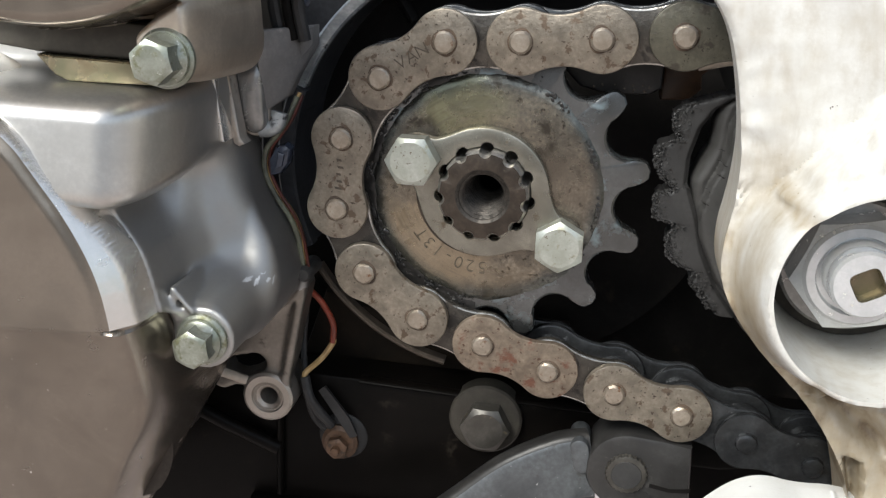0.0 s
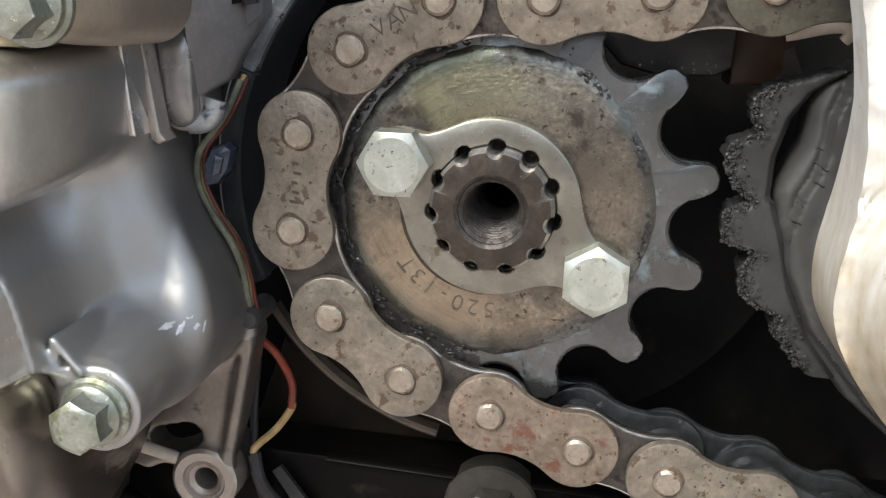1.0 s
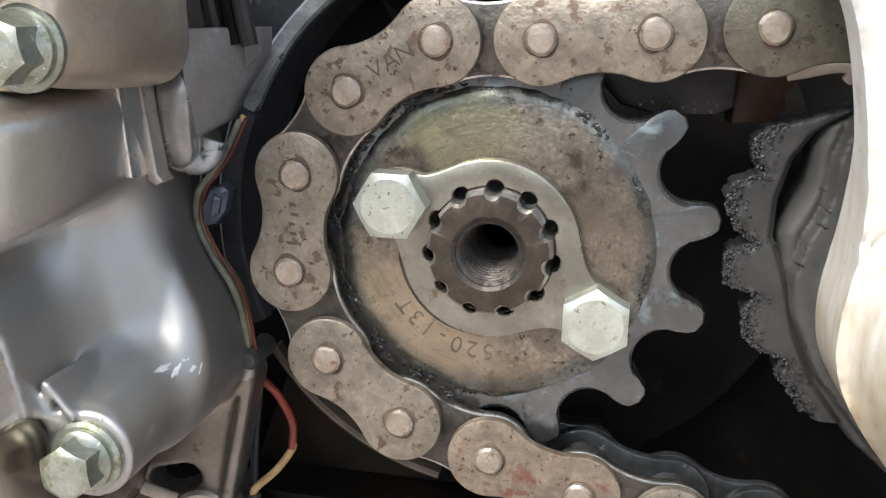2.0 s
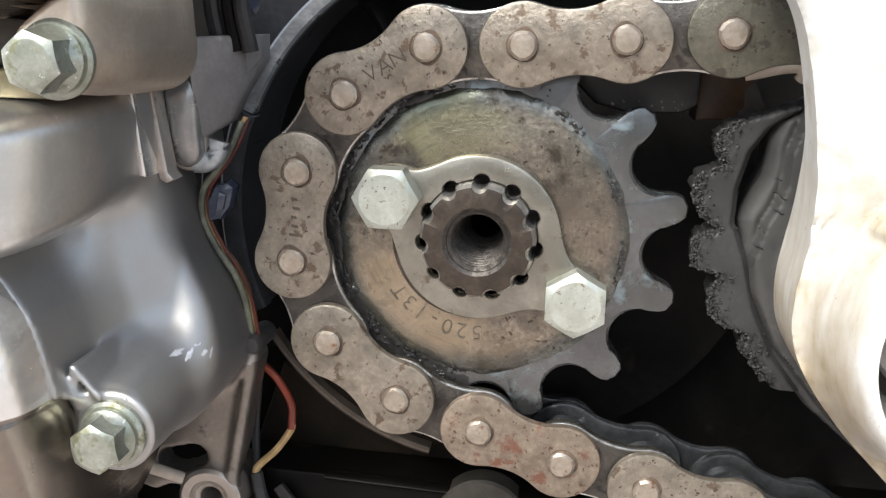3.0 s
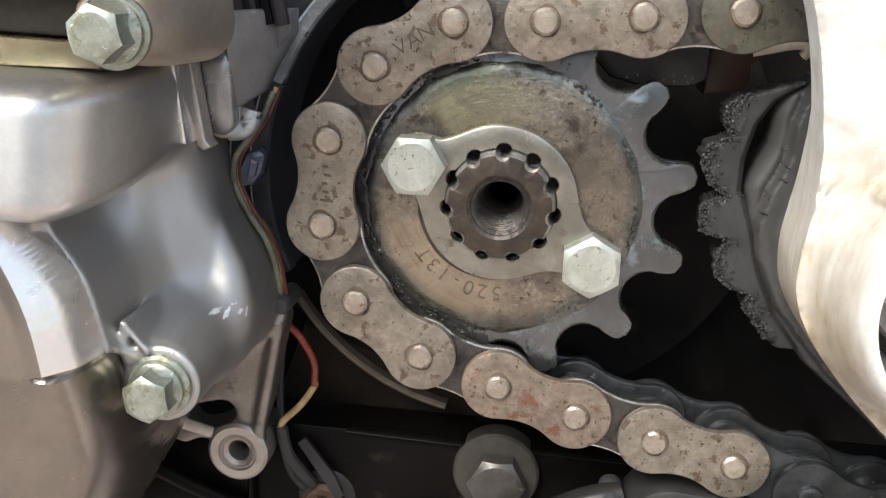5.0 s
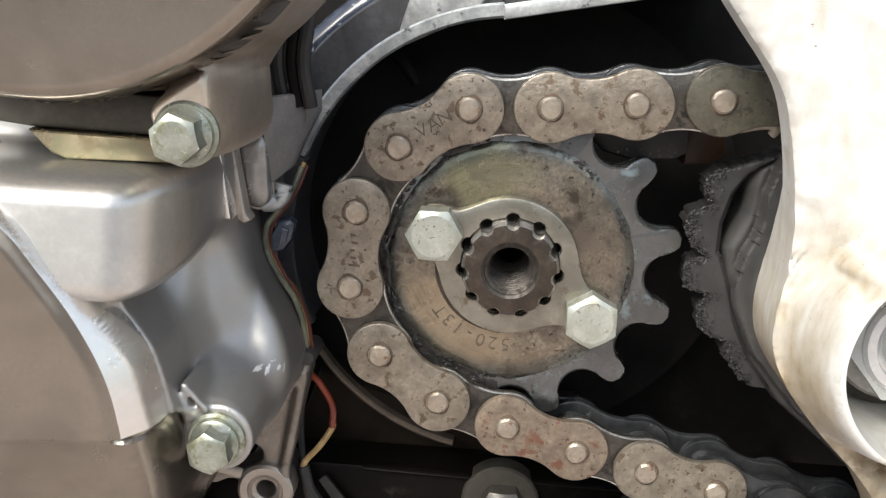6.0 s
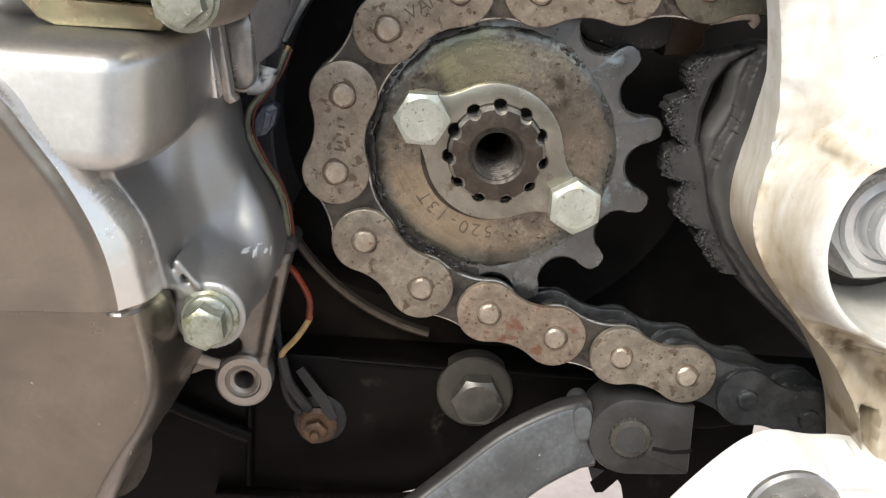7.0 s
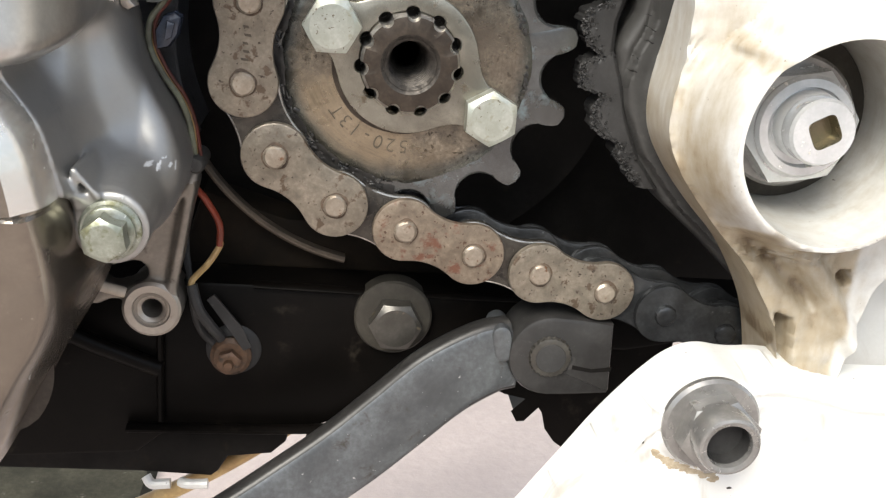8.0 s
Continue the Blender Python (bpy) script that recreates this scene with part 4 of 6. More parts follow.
for cx, cz, w, h in ((-50.0, -21.6, 0.5, 0.45), (-48.4, -19.9, 0.9, 0.5), (-46.8, -20.6, 0.45, 1.3), (-46.2, -19.2, 0.6, 0.5), (-45.0, -20.8, 0.5, 0.8), (-44.2, -21.0, 0.12, 1.1)):
    bm = bmesh.new()
    vs = []
    for k in range(9):
        a = 2 * math.pi * k / 9
        q = SCUFF_SEED.uniform(0.5, 1.0)
        x, z = cx + w * q * math.cos(a), cz + h * q * math.sin(a)
        vs.append(bm.verts.new((x, case_front(x, z) - 0.05, z)))
    mid = bm.verts.new((cx, case_front(cx, cz) - 0.05, cz))
    for k in range(9):
        bm.faces.new((vs[k], vs[(k + 1) % 9], mid))
    part("scuff_mark", bm, M_SCUFF, engine, "pale bare scuff")

# gasket flange and oval plug
bm = prism(bmesh.new(), [(-56.2, 8.7), (-54.9, 8.7), (-57.0, 24.0), (-58.4, 24.0)], -16.5, -8, 0.5)
part("flange_edge", bm, M_POLISH, engine, "thin bright gasket flange")
bm = prism(bmesh.new(), [(-54.9, 7.6), (-53.6, 6.8), (-52.2, 7.6), (-53.2, 8.8), (-55.8, 23.4), (-57.3, 23.6)], -11.6, -7.6, 0.5)
part("flange_edge", bm, M_CASE_DULL, engine, "rough grey gasket strip")

# round cavity for the sprocket
def arc_band(bm, r0, r1, a0, a1, front, back, n=60, bevel=0.5):
    rows = []
    prof = [(r0, back), (r0, front + bevel), (r0 + bevel, front), (r1 - bevel, front), (r1, front + bevel), (r1, back)]
    for i in range(n + 1):
        a = radians(a0 + (a1 - a0) * i / n)
        rows.append([bm.verts.new((r * math.cos(a), y, r * math.sin(a))) for r, y in prof])
    for a, b in zip(rows, rows[1:]):
        for j in range(len(prof)):
            k = (j + 1) % len(prof)
            bm.faces.new((a[j], a[k], b[k], b[j]))
    bm.faces.new(rows[0])
    bm.faces.new(rows[-1][::-1])
    return bm


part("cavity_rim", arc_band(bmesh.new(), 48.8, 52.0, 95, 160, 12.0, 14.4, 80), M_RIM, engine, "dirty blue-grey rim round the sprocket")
part("cavity_rim", arc_band(bmesh.new(), 48.2, 52.4, 160.3, 206, 10.5, 14.4, 60), M_RECESS, engine, "darker grey lower rim")
lug = soften([(-27.5, 40.5), (-20, 44.4), (-10, 48.6), (-6, 58), (-22, 58), (-25, 50)])
part("rim_lug", prism(bmesh.new(), lug, 12.4, 20, 0.8), M_RIM, engine, "pale worn lug on the rim")
part("inner_rib", tube(bmesh.new(), smooth_path([(-30, 30, 40), (-26.5, 28, 37), (-23.5, 28, 32.5)], 5), 1.6, 2.5, 12), M_VOID, engine)
# recess walls and back darker than the rim: shade of the depth in their colour
part("cavity_wall", arc_band(bmesh.new(), 49.2, 60, 95, 168, 14.6, 44, 60), M_RECESS, engine, "dark wall of the sprocket recess, shade in its colour")
part("upper_lip", prism(bmesh.new(), [(-4.4, 48.2), (44, 57.5), (44, 60.7), (-4.6, 51.4)], 12.0, 14.4, 0.5), M_RIM, engine, "dirty blue-grey rim running back")
part("upper_casing", prism(bmesh.new(), [(-5.3, 48.5), (44, 58), (44, 76), (-5.3, 76)], 14.6, 44, 0.6), M_RECESS, engine)
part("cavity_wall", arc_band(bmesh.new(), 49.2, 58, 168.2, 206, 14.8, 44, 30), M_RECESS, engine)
part("cavity_back", lathe(bmesh.new(), [(0, 36), (56, 36), (56, 40), (0, 40)], 0, 0, 64), M_VOID, engine, "near-black back of the sprocket recess, shade in its colour")
guide = thing("chain_guide_strip", (-30, 14, -40), "thin tan metal strip curving below the chain", "strip")
part("strip", arc_band(bmesh.new(), 51.1, 52.6, 213, 258.6, 15.0, 18.5, 50, 0.6), M_GUIDE, guide)

# ---- bolts -----------------------------------------------------------------
def hex_head(bm, af, height, face=0.86, n=48, base=0.0):
    def hex_r(a):
        return af / 2 / math.cos((a + math.pi / 6) % (math.pi / 3) - math.pi / 6)
    angles = [2 * math.pi * i / n for i in range(n)]
    rf = af / 2 * face
    rows = [[(hex_r(a) * math.cos(a), base, hex_r(a) * math.sin(a)) for a in angles],
            [(hex_r(a) * math.cos(a), base - height + (hex_r(a) - rf) * 0.62, hex_r(a) * math.sin(a)) for a in angles],
            [(rf * math.cos(a), base - height, rf * math.sin(a)) for a in angles],
            [(rf * 0.9 * math.cos(a), base - height - 0.05, rf * 0.9 * math.sin(a)) for a in angles]]
    loops = [[bm.verts.new(p) for p in row] for row in rows]
    for a, b in zip(loops, loops[1:]):
        bridge(bm, a, b)
    bm.faces.new(loops[-1])
    bm.faces.new(loops[0][::-1])
    return bm


def hex_bolt(at, af, height, turn, mat, label, washer=0.0, flange=0.0, shank=6.0, tilt=(0, 0)):
    ob = thing("hex_bolt", at, label, "bolt", "case and lock plate bolts")
    ob.rotation_euler = (radians(tilt[0]), radians(-turn), radians(tilt[1]))
    base = 0.0
    if washer:
        part("washer", lathe(bmesh.new(), [(2, 0.2), (washer, 0.2), (washer, -0.7), (washer - 0.5, -1.2), (2, -1.2)], n=40), mat, ob, "", True)
        base = -1.2
    if flange:
        part("flange", lathe(bmesh.new(), [(2, base), (flange, base), (flange, base - 0.7), (flange - 0.6, base - 1.2), (af * 0.5, base - 2.2)], n=40), mat, ob, "", True)
        base -= 1.2
    part("head", hex_head(bmesh.new(), af, height, base=base), mat, ob, "", True, angle=25)
    part("shank", lathe(bmesh.new(), [(0, shank), (2.6, shank), (2.6, 0.1), (0, 0.1)], n=16), mat, ob, "", True)
    return ob


BOLT_A, BOLT_B = (-15.7, 6.5), (17.1, -9.7)
hex_bolt((BOLT_A[0], -6.1, BOLT_A[1]), 10.0, 5.2, 31, M_ZINC, "pale zinc-plated hex bolt holding the lock plate")
hex_bolt((BOLT_B[0], -6.1, BOLT_B[1]), 10.0, 4.4, 1, M_ZINC, "pale zinc-plated hex bolt, chipped, on the lock plate")
hex_bolt((-52.0, -37.6, -27.5), 7.0, 4.2, 8, M_ZINC_OLD, "weathered zinc hex bolt with a washer in the crankcase", 5.4, 4.5, 12)
hex_bolt((-54.8, -43.0, 29.4), 7.3, 5.0, 12, M_ZINC_OLD, "weathered greenish hex bolt with a washer in the upper cover", 5.5, 4.7, 12)

# ---- sprocket, lock plate, shaft ----------------------------------------------
PITCH = 15.875
RP = PITCH / 2 / math.sin(math.pi / 13)
PIN0 = 177 - 2.5 * 360 / 13          # angle of the first seated pin


def sprocket_outline():
    pts = []
    for k in range(13):
        g = radians(PIN0 - 360 / 13 * k)
        c = Vector((RP * math.cos(g), RP * math.sin(g)))
        half = math.pi / 13
        tip = radians(2.75)
        for s in np.linspace(69, -69, 17):
            a = g + math.pi - radians(s)
            pts.append((c.x + 5.15 * math.cos(a), c.y + 5.15 * math.sin(a)))
        # on to the tooth that follows, clockwise; its tip is a little hooked by wear
        pts.append((32.6 * math.cos(g - half + tip * 1.72), 32.6 * math.sin(g - half + tip * 1.72)))
        pts.append((34.3 * math.cos(g - half + tip * 1.4), 34.3 * math.sin(g - half + tip * 1.4)))
        for u in (tip, tip * 0.5, 0, -tip * 0.5, -tip):
            q = g - half + u
            rr = 35.5 - 0.5 * abs(u) / tip + 0.15 * math.sin(7 * k)
            pts.append((rr * math.cos(q), rr * math.sin(q)))
        pts.append((34.1 * math.cos(g - half - tip * 1.4), 34.1 * math.sin(g - half - tip * 1.4)))
        pts.append((32.6 * math.cos(g - half - tip * 1.72), 32.6 * math.sin(g - half - tip * 1.72)))
    return pts[::-1]


sprocket = thing("front_sprocket", (0, 0, 0), "worn thirteen-tooth steel front sprocket with grimy brown patina", "sprocket")
out = sprocket_outline()
area = sum(out[i - 1][0] * out[i][1] - out[i][0] * out[i - 1][1] for i in range(len(out)))
out = out if area > 0 else out[::-1]
ring = np.array(out)
rad = np.hypot(ring[:, 0], ring[:, 1])[:, None]
tipped = np.clip((rad - 30.0) / 6.5, 0, 1)
crease = ring * np.minimum(0.975, 30.4 / rad)
bm = bmesh.new()
core = ring / rad * 21.0
loops = [[bm.verts.new((p[0], y, p[1])) for p, y in zip(pts, ys)] for pts, ys in (
    (core, [3.0] * len(ring)), (ring * 0.985, [2.6] * len(ring)), (ring, list(2.2 - 0.9 * tipped[:, 0])), (ring, list(-1.9 + 1.0 * tipped[:, 0])),
    (ring * 0.992, list(-2.3 + 1.0 * tipped[:, 0])), (crease, [-2.6] * len(ring)), (core, [-2.6] * len(ring)))]
for a, b in zip(loops, loops[1:]):
    bridge(bm, a, b)
part("tooth_ring", bm, M_TEETH, sprocket, "bluish worn steel tooth ring", angle=22)
prof = [(10.9, 3.4), (25.4, 3.4), (25.4, -2.55), (25.1, -2.68), (24.7, -2.85), (24.2, -3.05), (23.0, -3.3), (19.5, -3.45), (18.6, -3.6), (15.5, -3.75), (10.9, -3.75)]
disc = lathe(bmesh.new(), prof, 0, 0, 240)
for v in disc.verts:                              # the turned face ends in a worn, uneven edge
    r = math.hypot(v.co.x, v.co.z)
    if r > 23.5:
        a = v.co / r
        k = 1 + 0.022 * noise.noise(a * 3.1) + 0.016 * noise.noise(a * 11.0) + 0.022 * max(0, -(a.x * 0.6 + a.z * 0.8))
        v.co.x, v.co.z = v.co.x * k, v.co.z * k
hub = part("hub_disc", disc, M_SPROCKET, sprocket, "brown brushed steel disc")

grime = bmesh.new()
gr = random.Random(21)


def clump(r, a, s):
    m = Matrix.Translation((r * math.cos(a), -2.75 - (0.5 if r < 25.4 else 0.0), r * math.sin(a))) @ Matrix.Rotation(-a + gr.uniform(-0.5, 0.5), 4, 'Y') @ Matrix.Diagonal((s * gr.uniform(0.5, 1.1), s * gr.uniform(0.2, 0.5), s * gr.uniform(0.6, 1.6), 1))
    bmesh.ops.create_icosphere(grime, subdivisions=1, radius=1, matrix=m)


for a0, a1, r0, r1, n in ((48, 62, 24.6, 25.2, 30), (16, 32, 23.8, 24.4, 26), (-13, 1, 24.4, 24.9, 22), (-40, -30, 25.2, 25.8, 10), (112, 262, 26.4, 27.9, 110), (112, 262, 25.2, 26.6, 60), (64, 110, 26.4, 27.6, 24)):
    for _ in range(n):
        t = gr.random()
        clump(r0 + (r1 - r0) * t + gr.gauss(0, 0.25), radians(a0 + (a1 - a0) * gr.random()), gr.uniform(0.12, 0.5))
band = bmesh.new()
rows = []
for i in range(181):
    a = radians(100 + 168 * i / 180)
    inner_r = 25.3 + 1.5 * noise.noise(Vector((math.cos(a) * 6, math.sin(a) * 6, 0.5))) + 0.8 * noise.noise(Vector((math.cos(a) * 22, math.sin(a) * 22, 4.5)))
    row = []
    for k in range(9):
        r = inner_r + (29.4 - inner_r) * k / 8
        lift = 0.10 * min(1, k / 2) + 0.30 * min(1, k / 4) * abs(noise.noise(Vector((r * math.cos(a) * 0.9, r * math.sin(a) * 0.9, 2.0))))
        base = -2.62 if r > 25.9 else -2.9
        row.append(band.verts.new((r * math.cos(a), base - lift + 0.12, r * math.sin(a))))
    rows.append(row)
for a, b in zip(rows, rows[1:]):
    for k in range(8):
        band.faces.new((a[k], a[k + 1], b[k + 1], b[k]))
part("grease_band", band, M_GRIME, sprocket, "black grease thrown beside the chain")
ob = part("caked_grime", grime, M_GRIME, sprocket, "black caked grease and grit")
ob["kind"] = "stuff"

# the lock plate's shadow at its lower left, laid on as a dark arc
shade_arc = bmesh.new()
rows = []
for i in range(91):
    t = i / 90
    a = radians(140 + 152 * t)
    w = 1.5 * math.sin(math.pi * t) ** 0.5 + 0.25 * noise.noise(Vector((7 * t, 1.5, 0)))
    rows.append([shade_arc.verts.new((r * math.cos(a), -3.8, r * math.sin(a))) for r in (14.0, 14.3 + max(0.1, w))])
for p, q in zip(rows, rows[1:]):
    shade_arc.faces.new((p[0], p[1], q[1], q[0]))
part("oil_stain", shade_arc, M_SHAFT, sprocket, "dark crescent painted as the lock plate's shadow")

lock = thing("lock_plate", (0, -5, 0), "steel lock plate with two bolted ears round the splined shaft", "plate")


def lock_field(x, z):
    d = sd_circle(x, z, -0.3, -0.2, 14.4)
    for bx, bz in (BOLT_A, BOLT_B):
        ear = sd_circle(x, z, bx, bz, 5.1)
        arm = sd_capsule(x, z, 0, 0, bx, bz, 4.6)
        d = s_min(d, np.minimum(ear, arm), 5.0)
    return d


NOTCH = 11
def notch(a, r_in, r_out, width):
    k = math.cos(NOTCH * (a - math.pi / 2))
    low = math.cos(NOTCH * width)
    t = math.sqrt(max(0.0, min(1.0, (k - low) / (1 - low))))
    return r_in + (r_out - r_in) * t


N_LOCK = 660
outer = polar_outline(lock_field, N_LOCK)
inner = [(notch(a, 10.02, 11.0, 0.135) * math.cos(a), notch(a, 10.02, 11.0, 0.135) * math.sin(a)) for a in (2 * math.pi * i / N_LOCK for i in range(N_LOCK))]
bm = bmesh.new()
rows = [(inner, -3.6), (inner, -5.9), ([(x * 1.02, z * 1.02) for x, z in inner], -6.1), (inset(outer, 0.5), -6.1), (inset(outer, 0.15), -5.95), (outer, -5.6), (outer, -3.6)]
loops = [ring_verts(bm, p, y) for p, y in rows]
for a, b in zip(loops, loops[1:] + loops[:1]):
    bridge(bm, a, b)
part("plate", bm, M_LOCK, lock)

shaft = thing("output_shaft", (0, 0, 0), "dark brown splined gearbox shaft end with a threaded bore", "shaft")
def spline(scale):
    return [(notch(a, 9.88, 8.8, 0.135) * scale * math.cos(a), notch(a, 9.88, 8.8, 0.135) * scale * math.sin(a)) for a in (2 * math.pi * i / N_LOCK for i in range(N_LOCK))]
bm = bmesh.new()
bore = [(5.9 * math.cos(2 * math.pi * i / N_LOCK), 5.9 * math.sin(2 * math.pi * i / N_LOCK)) for i in range(N_LOCK)]
loops = [ring_verts(bm, p, y) for p, y in ((spline(0.945), -9.55), (spline(0.93), -9.6), (bore, -9.6))]
for a, b in zip(loops, loops[1:]):
    bridge(bm, a, b)
flank = bmesh.new()
bridge(flank, ring_verts(flank, spline(1), 6), ring_verts(flank, spline(1), -8.6))
bridge(flank, ring_verts(flank, spline(1), -8.6), ring_verts(flank, spline(0.945), -9.55))
part("spline_flank", flank, M_BORE, shaft, "bright worn spline flank", angle=50)
part("spline_end", bm, M_SHAFT, shaft, "dark splined shaft end", angle=50)
thread = [(5.95, -9.62), (5.8, -9.55), (5.3, -9.1)]
for i in range(14):
    y, r = -8.9 + i * 1.15, 5.2 - 0.13 * i
    thread += [(r, y), (r - 0.62, y + 0.42), (r - 0.62, y + 0.58), (r - 0.1, y + 0.9)]
thread += [(2.9, 8), (2.9, 40), (0, 42)]
part("threaded_bore", lathe(bmesh.new(), thread, 0, 0, 48), M_THREAD, shaft, "greasy steel thread", angle=20)

# ---- stamped writing ------------------------------------------------------------
def letters(text, size, mat, name, parent, place):
    """Raised flat letters, each laid by place(i): the pose of its middle, in mm."""
    for i, ch in enumerate(text):
        if ch == " ":
            continue
        cu = bpy.data.curves.new("mark", 'FONT')
        cu.body, cu.size, cu.align_x, cu.align_y = ch, size, 'CENTER', 'CENTER'
        cu.extrude = 0.04
        cu.offset = -0.012 * size
        tmp = bpy.data.objects.new("mark", cu)
        scene.collection.objects.link(tmp)
        mesh = bpy.data.meshes.new_from_object(tmp.evaluated_get(bpy.context.evaluated_depsgraph_get()))
        bpy.data.objects.remove(tmp)
        mesh.transform(TO_M @ place(i) @ pose(0, 0, 0, 90))
        mesh.materials.clear()
        mesh.materials.append(mat)
        ob = hang(name, mesh, parent)
        if parent.type == 'MESH':
            ob.matrix_parent_inverse = parent.matrix_basis.inverted()


STAMP = "520-13T"
def on_arc(i):
    a = radians(270.5 - 8.6 * i)
    r = 17.8
    return Matrix.Translation((r * math.cos(a), -3.68, r * math.sin(a))) @ Matrix.Rotation(-(a - math.pi / 2), 4, 'Y')
letters(STAMP, 4.2, M_STAMP_PALE, "stamped_letter", hub, on_arc)

# ---- chain -----------------------------------------------------------------------
def pin_places():
    """Pins in order from the upper run, round the sprocket, along the lower run: x, y of the middle, z."""
    up = [(70.8, -1.6, 39.2), (54.7, -1.2, 37.6), (38.4, -0.9, 35.9), (22.2, -0.6, 34.25)]
    seated = []
    for k in range(-1, 6):
        a = radians(PIN0 + 360 / 13 * k)
        seated.append((RP * math.cos(a), 0.0, RP * math.sin(a)))
    low = []
    x, z, y = seated[-1][0], seated[-1][2], 0.0
    for slope in (-18.5, -18.4, -14.6, -14.0, -19.0, -16.0, -17.0):
        x += PITCH * math.cos(radians(slope))
        z += PITCH * math.sin(radians(slope))
        y += 0.8
        low.append((x, y, z))
    return up + seated + low


def link_outline(length, r, waist, n=12):
    rc = (length ** 2 / 4 + waist ** 2 - r ** 2) / (2 * (r - waist))
    a = math.atan2(waist + rc, length / 2)
    pts = []
    for i in range(2 * n + 1):                       # end at the far pin
        t = -(math.pi - a) + 2 * (math.pi - a) * i / (2 * n)
        pts.append((length + r * math.cos(t), r * math.sin(t)))
    for i in range(1, n):
        t = -a + (2 * a - math.pi) * i / n
        pts.append((length / 2 + rc * math.cos(t), waist + rc + rc * math.sin(t)))
    for i in range(2 * n + 1):
        t = a + 2 * (math.pi - a) * i / (2 * n)
        pts.append((r * math.cos(t), r * math.sin(t)))
    for i in range(1, n):
        t = math.pi - a + (2 * a - math.pi) * i / n
        pts.append((length / 2 + rc * math.cos(t), -waist - rc + rc * math.sin(t)))
    return pts


def raw_mesh(name, bm, mat, angle=35):
    mesh = bpy.data.meshes.new(name)
    bmesh.ops.recalc_face_normals(bm, faces=bm.faces)
    bm.to_mesh(mesh)
    bm.free()
    mesh.transform(Matrix.Scale(0.001, 4))
    mesh.materials.append(mat)
    finish(mesh, True, angle)
    return mesh


def plate_mesh(name, r, waist, thick, mat, rubbed=False):
    mesh = raw_mesh(name, prism(bmesh.new(), link_outline(PITCH, r, waist), 0, thick, 0.45, 0.25), mat)
    if rubbed:                                       # the outer edge is worn bright
        mesh.materials.append(M_WORN)
        for face in mesh.polygons:
            if face.center.y < 0.0005 and -0.97 < face.normal.y < -0.1:
                face.material_index = 1
    return mesh


chain = thing("drive_chain", (0, 0, -36), "worn tan-brown roller chain wrapped round the front sprocket", "chain")
pins = pin_places()
ME = {
    "clean": plate_mesh("outer_plate", 6.95, 5.25, 1.8, M_PLATE),
    "rusty": plate_mesh("outer_plate", 6.95, 5.25, 1.8, M_PLATE_RUST),
    # plate darkened for the link in the casting's shadow
    "greasy": plate_mesh("outer_plate", 6.95, 5.25, 1.8, M_PLATE_SHADED),
    "oily": plate_mesh("outer_plate", 6.95, 5.25, 1.8, M_PLATE_DARK),
    "inner": plate_mesh("inner_plate", 7.0, 5.6, 1.9, M_INNER, True),
    "inner_oily": plate_mesh("inner_plate", 7.0, 5.6, 1.9, M_PLATE_DARK),
    "pin": raw_mesh("pin", lathe(bmesh.new(), [(0, 8.6), (2.3, 8.6), (2.45, -7.7), (2.4, -8.25), (1.95, -8.7), (0, -8.9)], n=13, wobble=0.05), M_PIN, 24),
    "pin_oily": raw_mesh("pin", lathe(bmesh.new(), [(0, 8.6), (2.5, 8.6), (2.58, -7.9), (2.3, -8.55), (1.7, -8.85), (0, -8.95)], n=11, wobble=0.02), M_PLATE_DARK, 28),
    "roller": raw_mesh("roller", lathe(bmesh.new(), [(2.6, 3.1), (4.7, 3.1), (5.05, 2.7), (5.05, -2.7), (4.7, -3.1), (2.6, -3.1)], n=28), M_PLATE_DARK),
    "seat": raw_mesh("pin_seat", lathe(bmesh.new(), [(2.2, 0), (2.8, 0), (2.68, -0.06), (2.2, -0.18)], n=36, wobble=0.10), M_PIN_RING),
}


def hang_link(key, a, b, y, name):
    ob = hang(name, ME[key], chain)
    ax, bx = Vector(a), Vector(b)
    d = bx - ax
    yaw = math.atan2(d.y, math.hypot(d.x, d.z))
    turn = math.atan2(d.z, d.x)
    ob.location = TO_M @ Vector((a[0], a[1] + y, a[2]))
    ob.rotation_mode = 'XYZ'
    m = Matrix.Rotation(-turn, 4, 'Y') @ Matrix.Rotation(yaw, 4, 'Z') @ Matrix.Diagonal((d.length / PITCH, 1, 1, 1))
    ob.matrix_basis = Matrix.Translation(ob.location) @ m
    return ob


def hang_at(key, p, y, name, spin=0.0):
    ob = hang(name, ME[key], chain)
    ob.matrix_basis = Matrix.Translation(TO_M @ Vector((p[0], p[1] + y, p[2]))) @ Matrix.Rotation(spin, 4, 'Y')
    return ob


rng = random.Random(4)
# outer link between pins 2-3 (upper run), 4-5, ... : the order alternates along the chain
for i, (a, b) in enumerate(zip(pins, pins[1:])):
    if i % 2 == 1:
        # link 1 takes the plate with the painted shadow
        key = "oily" if i in (15, 17) else "rusty" if i == 11 else "greasy" if i == 1 else "clean"
        front = hang_link(key, a, b, -7.5, "outer_plate")
        if i == 5:
            van_link = front
        if i == 7:
            mark_link = front
        hang_link("oily", a, b, 5.7, "outer_plate")
    else:
        hang_link("inner_oily" if i >= 14 else "inner", a, b, -5.45, "inner_plate")
        hang_link("inner_oily", a, b, 3.4, "inner_plate")
